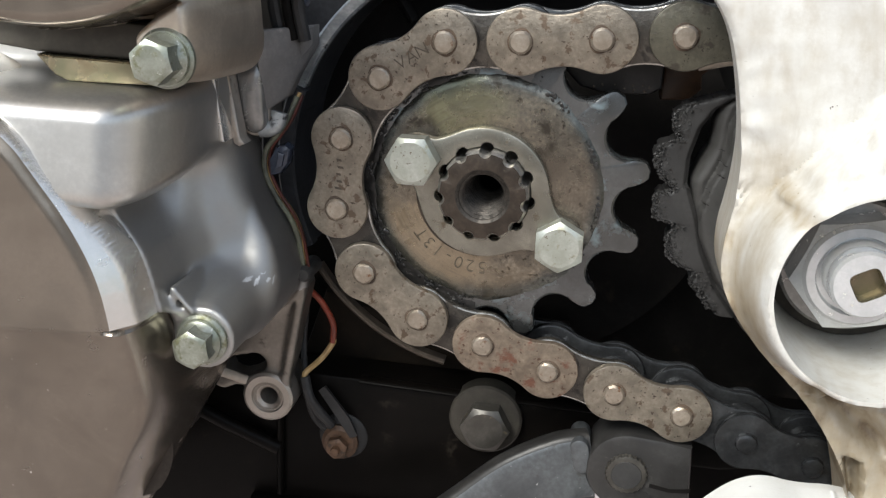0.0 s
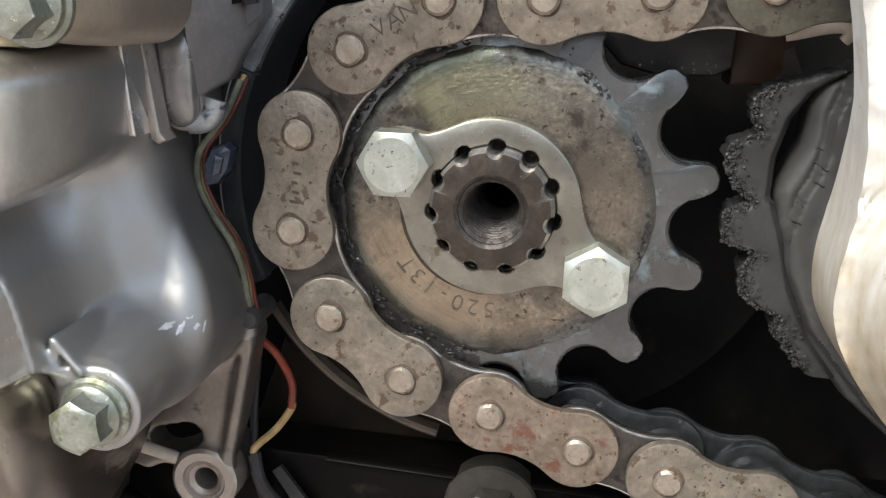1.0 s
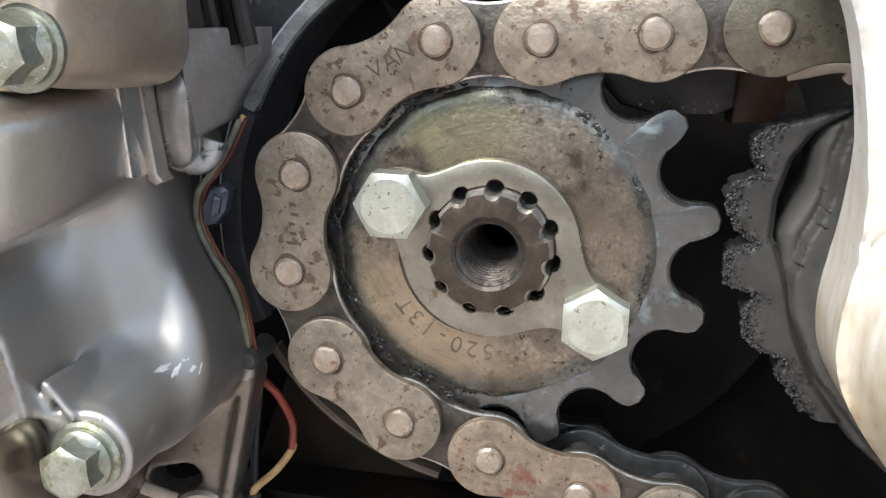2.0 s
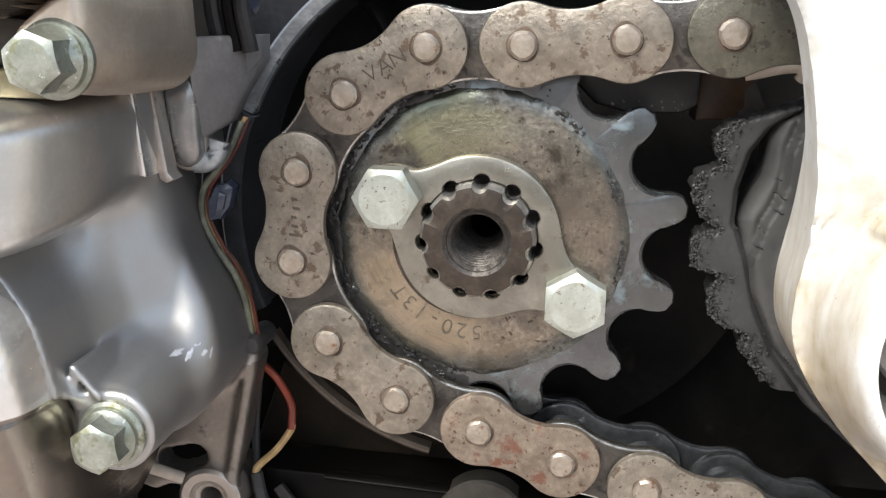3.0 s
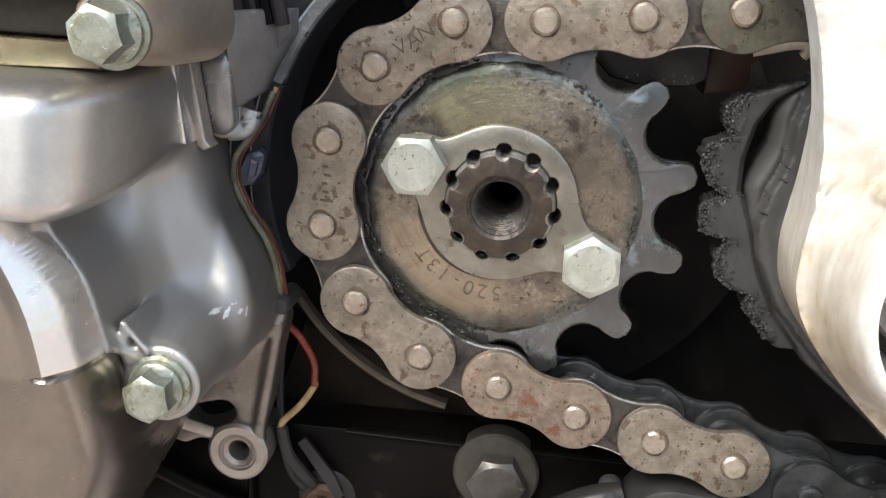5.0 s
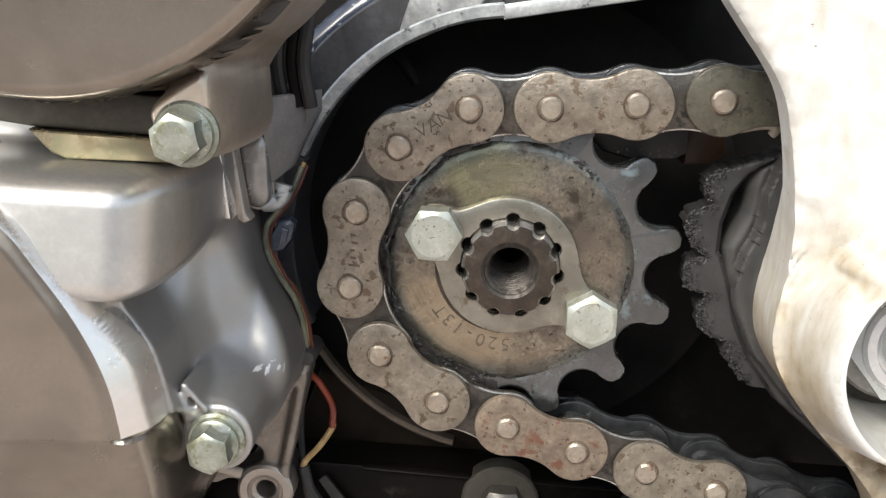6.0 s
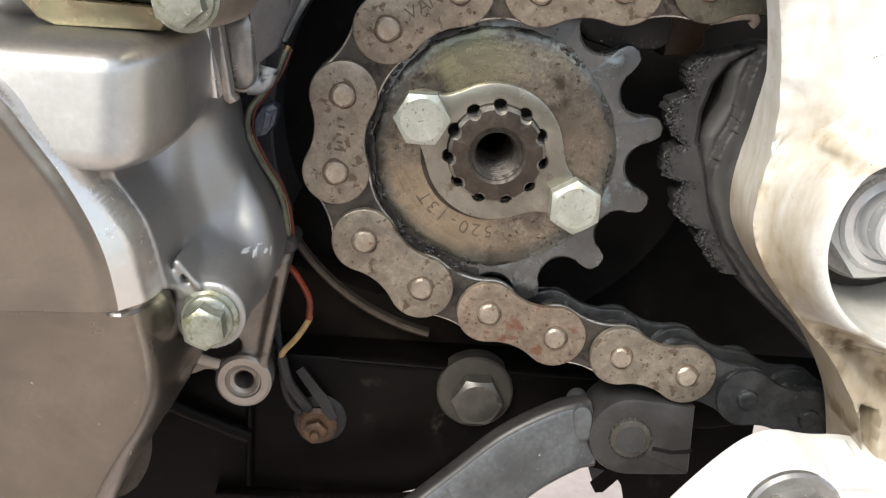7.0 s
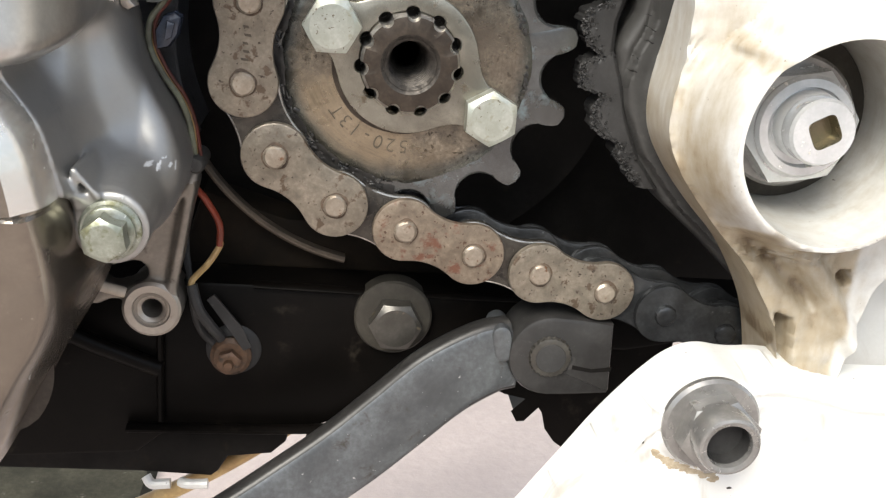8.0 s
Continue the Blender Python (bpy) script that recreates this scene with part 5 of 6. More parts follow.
for i, p in enumerate(pins):
    oily = i >= 15
    pin = hang_at("pin_oily" if oily else "pin", p, 0, "pin", rng.uniform(0, 6))
    hang_at("roller", p, 0, "roller")
    if not oily:
        seat = hang_at("seat", p, -7.5, "pin_seat", rng.uniform(0, 6))
        seat.parent = pin
        seat.matrix_parent_inverse = pin.matrix_basis.inverted()


def on_link(a, b, along, across, turn=0.0):
    """A pose on the outer face of the link from pin a to pin b."""
    a, b = Vector(a), Vector(b)
    d = (b - a)
    t = math.atan2(d.z, d.x)
    mid = a + d * along + Vector((-math.sin(t), 0, math.cos(t))) * across
    return Matrix.Translation((mid.x, mid.y - 7.53, mid.z)) @ Matrix.Rotation(-(t + turn), 4, 'Y')


def van(i):
    return on_link(pins[6], pins[5], 0.36 + 0.165 * i, 0.55 + 0.1 * i)
letters("VAN", 3.9, M_STAMP, "stamped_letter", van_link, van)
# unreadable stamp on the upright link
for i, (dx, w) in enumerate(((-0.2, 1.3), (0.25, 1.5), (-0.1, 1.2), (0.2, 1.4), (0.0, 1.7))):
    m = on_link(pins[7], pins[8], 0.30 + 0.10 * i, dx)
    bm = prism(bmesh.new(), [(-0.25, -w / 2), (0.25, -w / 2 + 0.2), (0.3, w / 2), (-0.2, w / 2 - 0.2)], -0.05, 0.05, 0)
    bm.transform(m)
    part("stamped_bar", bm, M_STAMP, mark_link).matrix_parent_inverse = mark_link.matrix_basis.inverted()

# ---- beside the crankcase: plug, boot, wires ------------------------------------
plug = thing("oval_plug", (-52.9, 0, 8), "shiny grey oval rubber-metal plug on the crankcase edge", "plug")
oval = polar_outline(lambda x, z: sd_capsule(x, z, -53.4, 22.6, -52.6, 11.6, 3.7), 64, -53.0, 17)
part("rim", prism(bmesh.new(), oval, -4.6, 4, 1.0), M_CASE_DULL, plug, "dull oval rim")
dome = polar_outline(lambda x, z: sd_capsule(x, z, -53.1, 22.4, -52.4, 11.9, 3.1), 64, -52.8, 17)
bm = bmesh.new()
loops = [ring_verts(bm, [(-52.8 + (px + 52.8) * s, 17 + (pz - 17) * s) for px, pz in dome], y) for s, y in ((1.0, -4), (1.0, -5.0), (0.96, -5.8), (0.86, -6.5), (0.66, -7.1), (0.4, -7.4), (0.15, -7.5))]
for lo, hi in zip(loops, loops[1:]):
    bridge(bm, lo, hi)
bm.faces.new(loops[-1])
part("dome", bm, M_STEEL_GREY, plug, "shiny domed face", angle=60)
part("nub", tube(bmesh.new(), smooth_path([(-51.6, -3.6, 9.6), (-49.6, -3.4, 9.8), (-48.0, -2.8, 11.0), (-47.4, -2.4, 13.4)], 6), 2.0, 1.8, 14), M_RIM, plug, "crusty grey lobe")

boot = thing("rubber_boot", (-46, 2, 14), "dark grey rubber cable boot beside the engine", "boot")
bm = prism(bmesh.new(), [(-50.8, 14.4), (-49.8, 13.8), (-46.2, 16.6), (-44.8, 21.0), (-42.2, 27.4), (-42.2, 31.9), (-46.6, 31.7), (-51.3, 31.4), (-51.1, 27.0), (-50.7, 21.6)], 0, 3.5, 0.8)
prism(bm, [(-44.2, 25.0), (-42.3, 27.6), (-42.4, 31.7), (-44.6, 31.4)], -0.5, 0.5, 0.3)
for v in bm.verts:                                # its face turns inboard towards the sprocket
    v.co.y += -7.6 + 1.65 * (v.co.x + 51)
part("body", bm, M_BOOT, boot)
for k, (x0, m) in enumerate(((-49.5, M_RUBBER), (-46.6, M_VOID), (-44.0, M_RUBBER))):
    bm = tube(bmesh.new(), smooth_path([(x0 + 1, 2, 29), (x0 - 0.4, 1, 38), (x0 + 0.6, 1, 47), (x0 + 2.5, 3, 62)], 6), 1.5 - 0.3 * (k == 1), None, 10)
    part("cable", bm, m, boot)

harness = thing("wire_harness", (-45, 2, -24), "thin red, green and cream wires along the crankcase", "wires")
ROUTE = [(-44.6, 1.5, 16.5), (-46.2, 0.0, 11.9), (-48.8, 0.0, 7.8), (-51.2, 0.0, 4.5), (-51.9, 0.0, 1.3), (-51.4, 0.0, -2.3), (-49.0, 0.0, -7.0), (-45.8, 0.0, -11.6), (-44.0, 0.4, -16.4), (-43.2, 0.8, -21.3), (-42.9, 1.6, -25.0)]
part("green_wire", tube(bmesh.new(), smooth_path(ROUTE, 8), 0.62, None, 10), M_WIRE_GREEN, harness, "olive green wire")
part("red_wire", tube(bmesh.new(), smooth_path([(x + 1.15, y + 0.3, z + 0.3) for x, y, z in ROUTE], 8), 0.38, None, 10), M_WIRE_RED, harness, "red wire")
part("cream_wire", tube(bmesh.new(), smooth_path([(x + 0.35 + 0.3 * math.sin(i), y + 0.9, z + 0.8) for i, (x, y, z) in enumerate(ROUTE)], 8), 0.5, None, 10), M_WIRE_CREAM, harness, "cream wire")
LOOP = [(-43.2, 2.0, -25.6), (-44.8, 10.0, -32.0), (-42.2, 14.0, -37.2), (-39.2, 14.5, -43.0), (-39.0, 14.0, -48.2), (-41.4, 12.0, -52.0), (-44.1, 8.0, -54.2)]
part("red_wire", tube(bmesh.new(), smooth_path(LOOP[:5], 8), 0.8, None, 10), M_WIRE_LOOP, harness, "bright red wire loop")
part("cream_wire", tube(bmesh.new(), smooth_path([(-39.1, 14.2, -46.8)] + LOOP[4:] + [(-44.6, 7.5, -56.0)], 8), 0.75, None, 10), M_WIRE_CREAM, harness, "cream wire end")
part("black_wire", tube(bmesh.new(), smooth_path([(-44.0, 8, -27), (-46.2, 15, -38), (-46.6, 14, -48), (-44.8, 9, -56)], 8), 0.8, None, 10), M_RUBBER, harness)
part("grommet", lathe(bmesh.new(), [(0, -0.6), (1.4, -0.5), (2.0, 0.4), (2.1, 9), (0, 9)], -42.7, -25.4, 20), M_RUBBER_GREY, harness, "grey rubber grommet")
conn = thing("wire_connector", (-48, 2, 0), "dark blue-grey plastic wire connector", "connector")
part("body", prism(bmesh.new(), [(-50.3, -1.9), (-47.8, -1.3), (-46.0, 1.2), (-45.3, 4.9), (-46.7, 5.9), (-49.2, 4.9), (-50.7, 1.9)], -1.2, 2.2, 1.3), M_CONN, conn)
part("clip", prism(bmesh.new(), [(-48.8, 0.0), (-47.2, 0.8), (-46.6, 3.6), (-48.2, 4.2)], -1.8, -0.8, 0.5), M_CONN, conn)

# ---- frame below, switch, bolt ----------------------------------------------------
frame_low = thing("lower_frame", (0, 20, -95), "black painted lower frame bracket, dirty", "frame")
LOW = [(-150, -108), (-58, -102), (-50, -95), (-17, -94), (-8, -91), (-2, -86.5), (4, -81), (12, -74), (30, -70), (60, -70), (110, -60), (110, -56.5), (-28, -56.5), (-150, -56.5)]
part("bracket_plate", prism(bmesh.new(), LOW, 12, 30, 1.0), M_BLACK, frame_low)
part("ledge", tube(bmesh.new(), [Vector((-31, 12.4, -56.6)), Vector((-6, 12.4, -57.2)), Vector((60, 12.4, -57.5))], 0.7, 2.0, 12), M_BLACK, frame_low)
part("lower_lip", tube(bmesh.new(), smooth_path([(-60, 11, -94.4), (-17, 11, -93.6), (-8, 11, -90.8), (-2, 11, -86.3), (4, 11, -80.8)], 6), 0.9, 2.0, 10), M_BLACK, frame_low)
part("upright_rib", tube(bmesh.new(), [Vector((-52, 11, -62)), Vector((-52, 11, -92))], 1.0, 1.5, 10), M_BLACK, frame_low)
part("brace", tube(bmesh.new(), [Vector((-78, 8, -66)), Vector((-66, 9, -72)), Vector((-52, 10, -78))], 2.0, 2.0, 12), M_BLACK, frame_low)
# dark backing added for the shaded depth behind the chain
part("upper_plate", prism(bmesh.new(), [(-150, -90), (-30, -90), (30, -74), (150, -74), (150, 90), (-150, 90)], 44, 50, 0.5), M_VOID, frame_low, "near-black backing behind the chain, shade in its colour")
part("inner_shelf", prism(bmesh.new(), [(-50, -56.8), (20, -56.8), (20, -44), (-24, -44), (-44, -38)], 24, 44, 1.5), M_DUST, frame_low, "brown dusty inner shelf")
part("hanging_tongue", prism(bmesh.new(), [(26, -72), (40, -64), (80, -64), (80, -122), (58, -113), (55.5, -110.9), (51.6, -108.1), (48.8, -104.4), (47.4, -99.4), (45.6, -97.4), (41.6, -101.8), (40.2, -102.0), (38.8, -99.6), (42.4, -95.4), (36, -93.6), (30, -91)], 34, 44, 0.8), M_BLACK, frame_low)

frame_bolt = thing("frame_bolt", (2, 11, -63), "dark dirty hex bolt with a round flange in the frame", "bolt")
part("washer", lathe(bmesh.new(), [(0, 15), (9.2, 15), (9.2, 10.2), (8.7, 9.6), (6.0, 9.2), (0, 9.2)], 1.8, -62.6, 48), M_GREASE_SHADE, frame_bolt, "oily brown round flange")
bm = hex_head(bmesh.new(), 10.8, 5.0)
bm.transform(Matrix.Translation((2.2, 9.4, -63.0)) @ Matrix.Rotation(radians(-30), 4, 'Y'))
part("head", bm, M_BOLT_DULL, frame_bolt, "dull grey hex head", angle=25)

switch = thing("neutral_switch", (-36, 14, -74), "corroded neutral switch with a terminal nut and wires", "switch")
part("body", lathe(bmesh.new(), [(0, 11.0), (5.2, 11.0), (6.4, 11.8), (6.8, 13.0), (6.8, 16), (0, 16)], -35.2, -73.2, 40), M_RUBBER, switch)
part("contact_disc", lathe(bmesh.new(), [(0, 9.2), (3.8, 9.2), (4.8, 10.0), (4.8, 11.4)], -35.7, -74.2, 36), M_BRASS, switch, "rusty brown terminal disc")
bm = hex_head(bmesh.new(), 5.2, 2.4)
bm.transform(Matrix.Translation((-35.9, 9.4, -74.8)) @ Matrix.Rotation(radians(12), 4, 'Y'))
terminal = part("nut", bm, M_BRASS, switch)
part("stud", lathe(bmesh.new(), [(0, 5.4), (1.0, 5.5), (1.2, 6.0), (1.2, 9)], -35.9, -74.8, 16), M_BRASS, terminal)
part("lead", tube(bmesh.new(), smooth_path([(-44.4, 7.4, -55.4), (-42.8, 6.6, -60.7), (-40.4, 8.0, -65.4), (-38.0, 10.0, -69.6)], 6), 1.3, 1.3, 10), M_RUBBER, switch, "black sleeved lead")
part("lead", tube(bmesh.new(), smooth_path([(-44.8, 9.4, -56.4), (-43.8, 9.6, -63.0), (-42.4, 10.4, -68.0), (-39.4, 11.6, -72.0)], 6), 1.1, 1.1, 10), M_RUBBER, switch, "black sleeved lead")
part("clip_blade", prism(bmesh.new(), [(-40.8, -59.6), (-39.6, -58.6), (-33.4, -66.4), (-31.2, -71.0), (-32.6, -71.6), (-35.2, -67.4)], 8.8, 10.4, 0.4), M_RUBBER, switch, "dark bent metal tongue")
part("mount", prism(bmesh.new(), [(-43.5, -67), (-40.5, -61), (-30, -59.5), (-27.6, -63.0), (-28.4, -73), (-32, -79), (-40, -80), (-42.6, -75)], 12.4, 16, 0.8), M_BLACK, switch)

# ---- gear lever ---------------------------------------------------------------------
lever = thing("gear_lever", (36, 6, -64), "grey steel gear lever clamped on a splined shaft", "lever")
arm = smooth_path([(28.5, 1.0, -66.0), (22.4, -0.5, -67.2), (12.6, -2.5, -72.4), (2.6, -4, -81.2), (-7.2, -6, -89.4), (-18.2, -9, -96.8), (-35, -14, -107), (-59, -21, -119.5)], 8)
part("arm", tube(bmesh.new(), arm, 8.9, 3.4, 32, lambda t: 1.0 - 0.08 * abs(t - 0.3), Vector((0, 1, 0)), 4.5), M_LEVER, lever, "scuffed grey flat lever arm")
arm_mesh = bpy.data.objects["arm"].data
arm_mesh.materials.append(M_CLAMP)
for face in arm_mesh.polygons:                    # upper and lower edges take the darker clamp material
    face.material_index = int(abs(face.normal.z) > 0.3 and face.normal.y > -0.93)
block = [(51.0, -56.3), (44, -55.2)] + [(37.2 + 9.8 * math.cos(radians(a)), -64.6 + 9.9 * math.sin(radians(a))) for a in range(90, 271, 12)] + [(44, -74.2), (51.6, -73.6), (52.0, -72.8)]
bm = prism(bmesh.new(), block, -4.4, 9, 1.3)
clamp = part("clamp_block", bm, M_CLAMP, lever, "dark clamp block with a slit")
part("slit", prism(bmesh.new(), [(42.4, -66.4), (47, -67.2), (51.6, -66.6), (51.6, -67.6), (47, -68.1), (42.4, -67.4)][::-1], -4.52, -4.2, 0), M_VOID, clamp)
ser = [((4.7 + 0.3 * (i % 2)) * math.cos(math.pi * i / 24) + 36.9, (4.7 + 0.3 * (i % 2)) * math.sin(math.pi * i / 24) - 64.3) for i in range(48)]
stub = part("serrated_shaft", prism(bmesh.new(), ser, -5.8, 14, 0.7), M_BOLT_DULL, lever, "worn serrated shaft end")
part("collar", lathe(bmesh.new(), [(0, -6.0), (3.4, -6.0), (3.8, -5.4), (3.8, -5.0)], 36.9, -64.3, 30), M_RUBBER, stub)
part("knuckle", prism(bmesh.new(), polar_outline(lambda x, z: sd_capsule(x, z, 25.6, -60.2, 26.6, -64.5, 2.4), 48, 26, -62.3), -3.8, 6, 1.2), M_LEVER, lever)

# ---- white castings -------------------------------------------------------------------
OUT = [(24, 70), (31.5, 57), (37.4, 49.4), (41.4, 44.6), (44.6, 39.8), (46.6, 33.9), (48.2, 27), (49.2, 21), (50.0, 16), (50.1, 10), (49.9, 5), (49.0, 0), (48.9, -5), (49.8, -10), (53, -15.5), (57.5, -21), (63, -26.8), (69.8, -33.2), (77, -44), (80, -51), (82.3, -60), (83, -64),
       (94, -64), (96.8, -34), (108, -30), (150, -20), (150, 70)]
OUT_R = soften(OUT)
EYE_C = (75.2, -3.6)
pivot = thing("white_frame_casting", (90, -10, -40), "white painted alloy frame casting with a pivot eye and grimy flank", "frame")


SKIRT_Z, SKIRT_Y = [-64, -45, -30, -15, 5, 15, 22, 40], [-6, -7, -9, -12, -11, -15, -20, -22]


def casting(x, z):
    d = sd_poly(x, z, OUT_R)
    r = np.hypot(x - EYE_C[0], z - EYE_C[1])
    skirt = np.interp(z, SKIRT_Z, SKIRT_Y)
    y = skirt - 4 * rim(d, 2.2)
    # shoulder that climbs from the edge towards the upper arm
    y = y + np.minimum(0, -8 - 21 * ramp(z, -30, 6) - (skirt - 4)) * ramp(-d, 0.5, 9) - 9 * ramp(-d, 8, 30) * ramp(z, 0, 40)
    # boss of the pivot, a thick tube
    cone = np.clip((26.2 - r) / 6.4, 0, 1)
    boss = -12 - 31.0 * (0.55 * cone + 0.45 * cone * (2 - cone))
    y = s_min(y, np.where(r < 30, boss, 20), 2.5)
    # raised web running up and back
    web = sd_poly(x, z, [(56.5, 11), (66, 24), (82, 48), (100, 70), (150, 70), (150, -4), (95, 0), (72, 3), (59, 7)])
    y = s_min(y, -25 - 17 * rim(web + 1.3 * bumps(x, z, 4.0, 5.0), 6.0) + 0.7 * bumps(x, z, 3.0, 11.0) * ramp(-web, 12, 4), 8.0)
    dent = np.exp(-(((x - 58.5) / 2.2) ** 2 + ((z - 11.0) / 3.2) ** 2))
    y = y + 1.8 * dent
    # leg below with its pocket
    leg = sd_poly(x, z, [(62, -27), (100, -27), (97, -44), (95, -66), (80, -66), (77, -52), (71, -40)])
    y = s_min(y, -9 - 8 * rim(leg, 3.0), 2.0)
    pocket = sd_poly(x, z, [(77.6, -43.0), (81.8, -44.2), (83.0, -52), (84.2, -63), (83.2, -63), (80.6, -54)])
    y = y + 7 * ramp(-pocket, -0.3, 1.2)
    valley = sd_capsule(x, z, 65.5, -23.4, 84.5, -40, 1.0)
    y = y + 2.6 * ramp(-valley, -2.4, 0.8) + 4.0 * ramp(-sd_circle(x, z, 90.5, -34.6, 1.4), -0.6, 0.6)
    rib = sd_capsule(x, z, 82, -30, 96, -50, 1.2)
    y = y - 2.5 * ramp(-rib, -2, 1)
    # bored eye
    bore = ramp(r, 18.9, 17.7)
    y = np.where(r < 18.9, y * (1 - bore) + (-13) * bore, y)
    for rr, dd in ((26.6, 0.8), (28.0, 0.9)):
        y = y + dd * np.exp(-((r - rr - 0.5 * bumps(x, z, 12.0, 2.0)) / 0.45) ** 2) * ramp(-z, -14, -8)
    y = y + 0.25 * bumps(x, z, 9.0, 3.0) + 0.5 * bumps(x, z, 22.0, 8.0) * (z > 8)
    return y


relief("pivot_eye", 22, 150, -64, 70, 0.55, casting, M_CAST, pivot, "", outline=lambda x, z: sd_poly(x, z, OUT_R), back=lambda x, z: float(np.interp(z, SKIRT_Z, SKIRT_Y)) + 3,
       lines=(lambda x, z: sd_circle(x, z, *EYE_C, 18.9), lambda x, z: sd_circle(x, z, *EYE_C, 17.7), lambda x, z: sd_circle(x, z, *EYE_C, 26.2)))

part("rear_arm", prism(bmesh.new(), [(92, -70), (150, -70), (150, -22), (96, -26)], -4, 8, 2.0), M_WHITE, pivot, "white painted arm running back")

nut = thing("pivot_nut", (72, -24, -3.6), "zinc-plated pivot nut and bolt end inside the casting eye", "nut")
NUT = Matrix.Translation((72.4, -22, -3.4))
# dark disc that puts the shade inside the eye into colour
part("bore_floor", lathe(bmesh.new(), [(0, -14.2), (17.5, -14.2), (17.5, -13.4)], EYE_C[0], EYE_C[1], 48), M_GREASE_SHADE, nut, "black floor of the eye, the bore's shade in its colour")
bm = hex_head(bmesh.new(), 20.2, 8.5, 0.94)
bm.transform(NUT @ Matrix.Rotation(radians(20), 4, 'Y'))
part("hex", bm, M_NUT, nut, "", angle=25)
part("back_washer", lathe(bmesh.new(), [(0, -14.4), (12.6, -14.4), (13.2, -23.0), (12.6, -23.6), (9, -23.6)], 72.8, -3.4, 48), M_STEEL_GREY, nut, "greasy grey back washer")
part("face_washer", lathe(bmesh.new(), [(5, -30.4), (9.5, -30.4), (9.7, -31.4), (9.1, -32.2), (7.6, -32.4), (7.2, -31.2), (5, -31.2)], 72.4, -2.8, 48), M_NUT, nut)
thr = [(6.5, -31)]
for i in range(4):
    thr += [(6.5, -31.6 - i * 0.9), (6.15, -32.05 - i * 0.9)]
thr += [(6.3, -35.6), (6.2, -38.2), (5.7, -39.0), (5.6, -38.6)]
bolt_end = part("bolt_end", lathe(bmesh.new(), thr, 72.4, -2.3, 48), M_NUT, nut, "pale bolt end with a square socket", angle=25)
def square_hole(r, cx, cz, n=48):
    pts = []
    for k in range(n):
        a = 2 * math.pi * k / n
        q = r / (abs(math.cos(a - 0.5)) ** 5 + abs(math.sin(a - 0.5)) ** 5) ** 0.2
        pts.append((cx + q * math.cos(a), cz + q * math.sin(a)))
    return pts


face_ring = [(72.4 + 5.75 * math.cos(2 * math.pi * k / 48), -2.3 + 5.75 * math.sin(2 * math.pi * k / 48)) for k in range(48)]
bm = bmesh.new()
bridge(bm, ring_verts(bm, face_ring, -38.98), ring_verts(bm, square_hole(2.75, 72.5, -2.1), -39.1))
part("end_face", bm, M_NUT, bolt_end)
bm = bmesh.new()
hole = [ring_verts(bm, square_hole(r, 72.5, -2.1), y) for r, y in ((2.75, -39.1), (2.6, -38.7), (2.5, -35.6))]
for lo, hi in zip(hole, hole[1:]):
    bridge(bm, lo, hi)
bm.faces.new(hole[-1])
part("socket", bm, M_GOLD, bolt_end, "yellowish greasy square socket")

STEP = [(79, -53.4), (71, -54.2), (64.3, -53.0), (58.5, -55.2), (53.4, -60.0), (48.4, -66.0), (44.4, -71.2), (38.6, -80.2), (33.8, -87.2), (30.4, -92.5), (22, -104), (12, -120), (150, -120), (150, -56), (98, -58), (88, -55.5)]
STEP_R = soften(STEP)


def bracket(x, z):
    d = sd_poly(x, z, STEP_R)
    y = -19 - 16.5 * rim(d, 2.2) + 0.8 * ramp(-d, 2.5, 8)
    seat = sd_circle(x, z, 63.0, -62.6, 11.6)
    y = s_min(y, -20 - 16.0 * rim(seat, 1.5), 1.0)
    y = y + 0.6 * np.exp(-((d + 3.6) / 0.9) ** 2) * ramp(x, 46, 52) + 0.4 * np.exp(-((seat - 1.2) / 0.8) ** 2)
    return y + 0.2 * bumps(x, z, 8.0, 5.0)


relief("lower_bracket", 6, 150, -120, -50, 0.6, bracket, M_WHITE, pivot, "", outline=lambda x, z: sd_poly(x, z, STEP_R), back=-17.5, lines=(lambda x, z: sd_circle(x, z, 63.0, -62.6, 11.6),))
hollow = thing("hollow_bolt", (64, -35, -68), "dull grey flanged bolt with a hollow tube end", "bolt")
part("flange", lathe(bmesh.new(), [(0, -35.5), (9.9, -35.5), (10.0, -36.8), (9.4, -37.6), (6, -37.8)], 63.0, -62.6, 48), M_STEEL_GREY, hollow)
bm = hex_head(bmesh.new(), 14.2, 5.5, 0.9)
bm.transform(Matrix.Translation((63.3, -37.4, -62.9)) @ Matrix.Rotation(radians(14), 4, 'Y'))
part("hex", bm, M_STEEL_GREY, hollow, "", angle=25)
part("tube_end", lathe(bmesh.new(), [(6.1, -41), (6.2, -47.2), (5.9, -47.8), (5.4, -48), (4.5, -47.7), (4.3, -46.5), (4.2, -39), (0, -38.5)], 62.6, -61.4, 48), M_STEEL_GREY, hollow, "thick hollow tube end")

# dark cup set in the tube, the shade of its depth put into colour
part("bore", lathe(bmesh.new(), [(0, -43.3), (4.1, -43.3), (4.2, -46.6)], 62.6, -61.4, 40), M_RUBBER, hollow, "dark hollow bore")

mud = bmesh.new()
mr = random.Random(12)
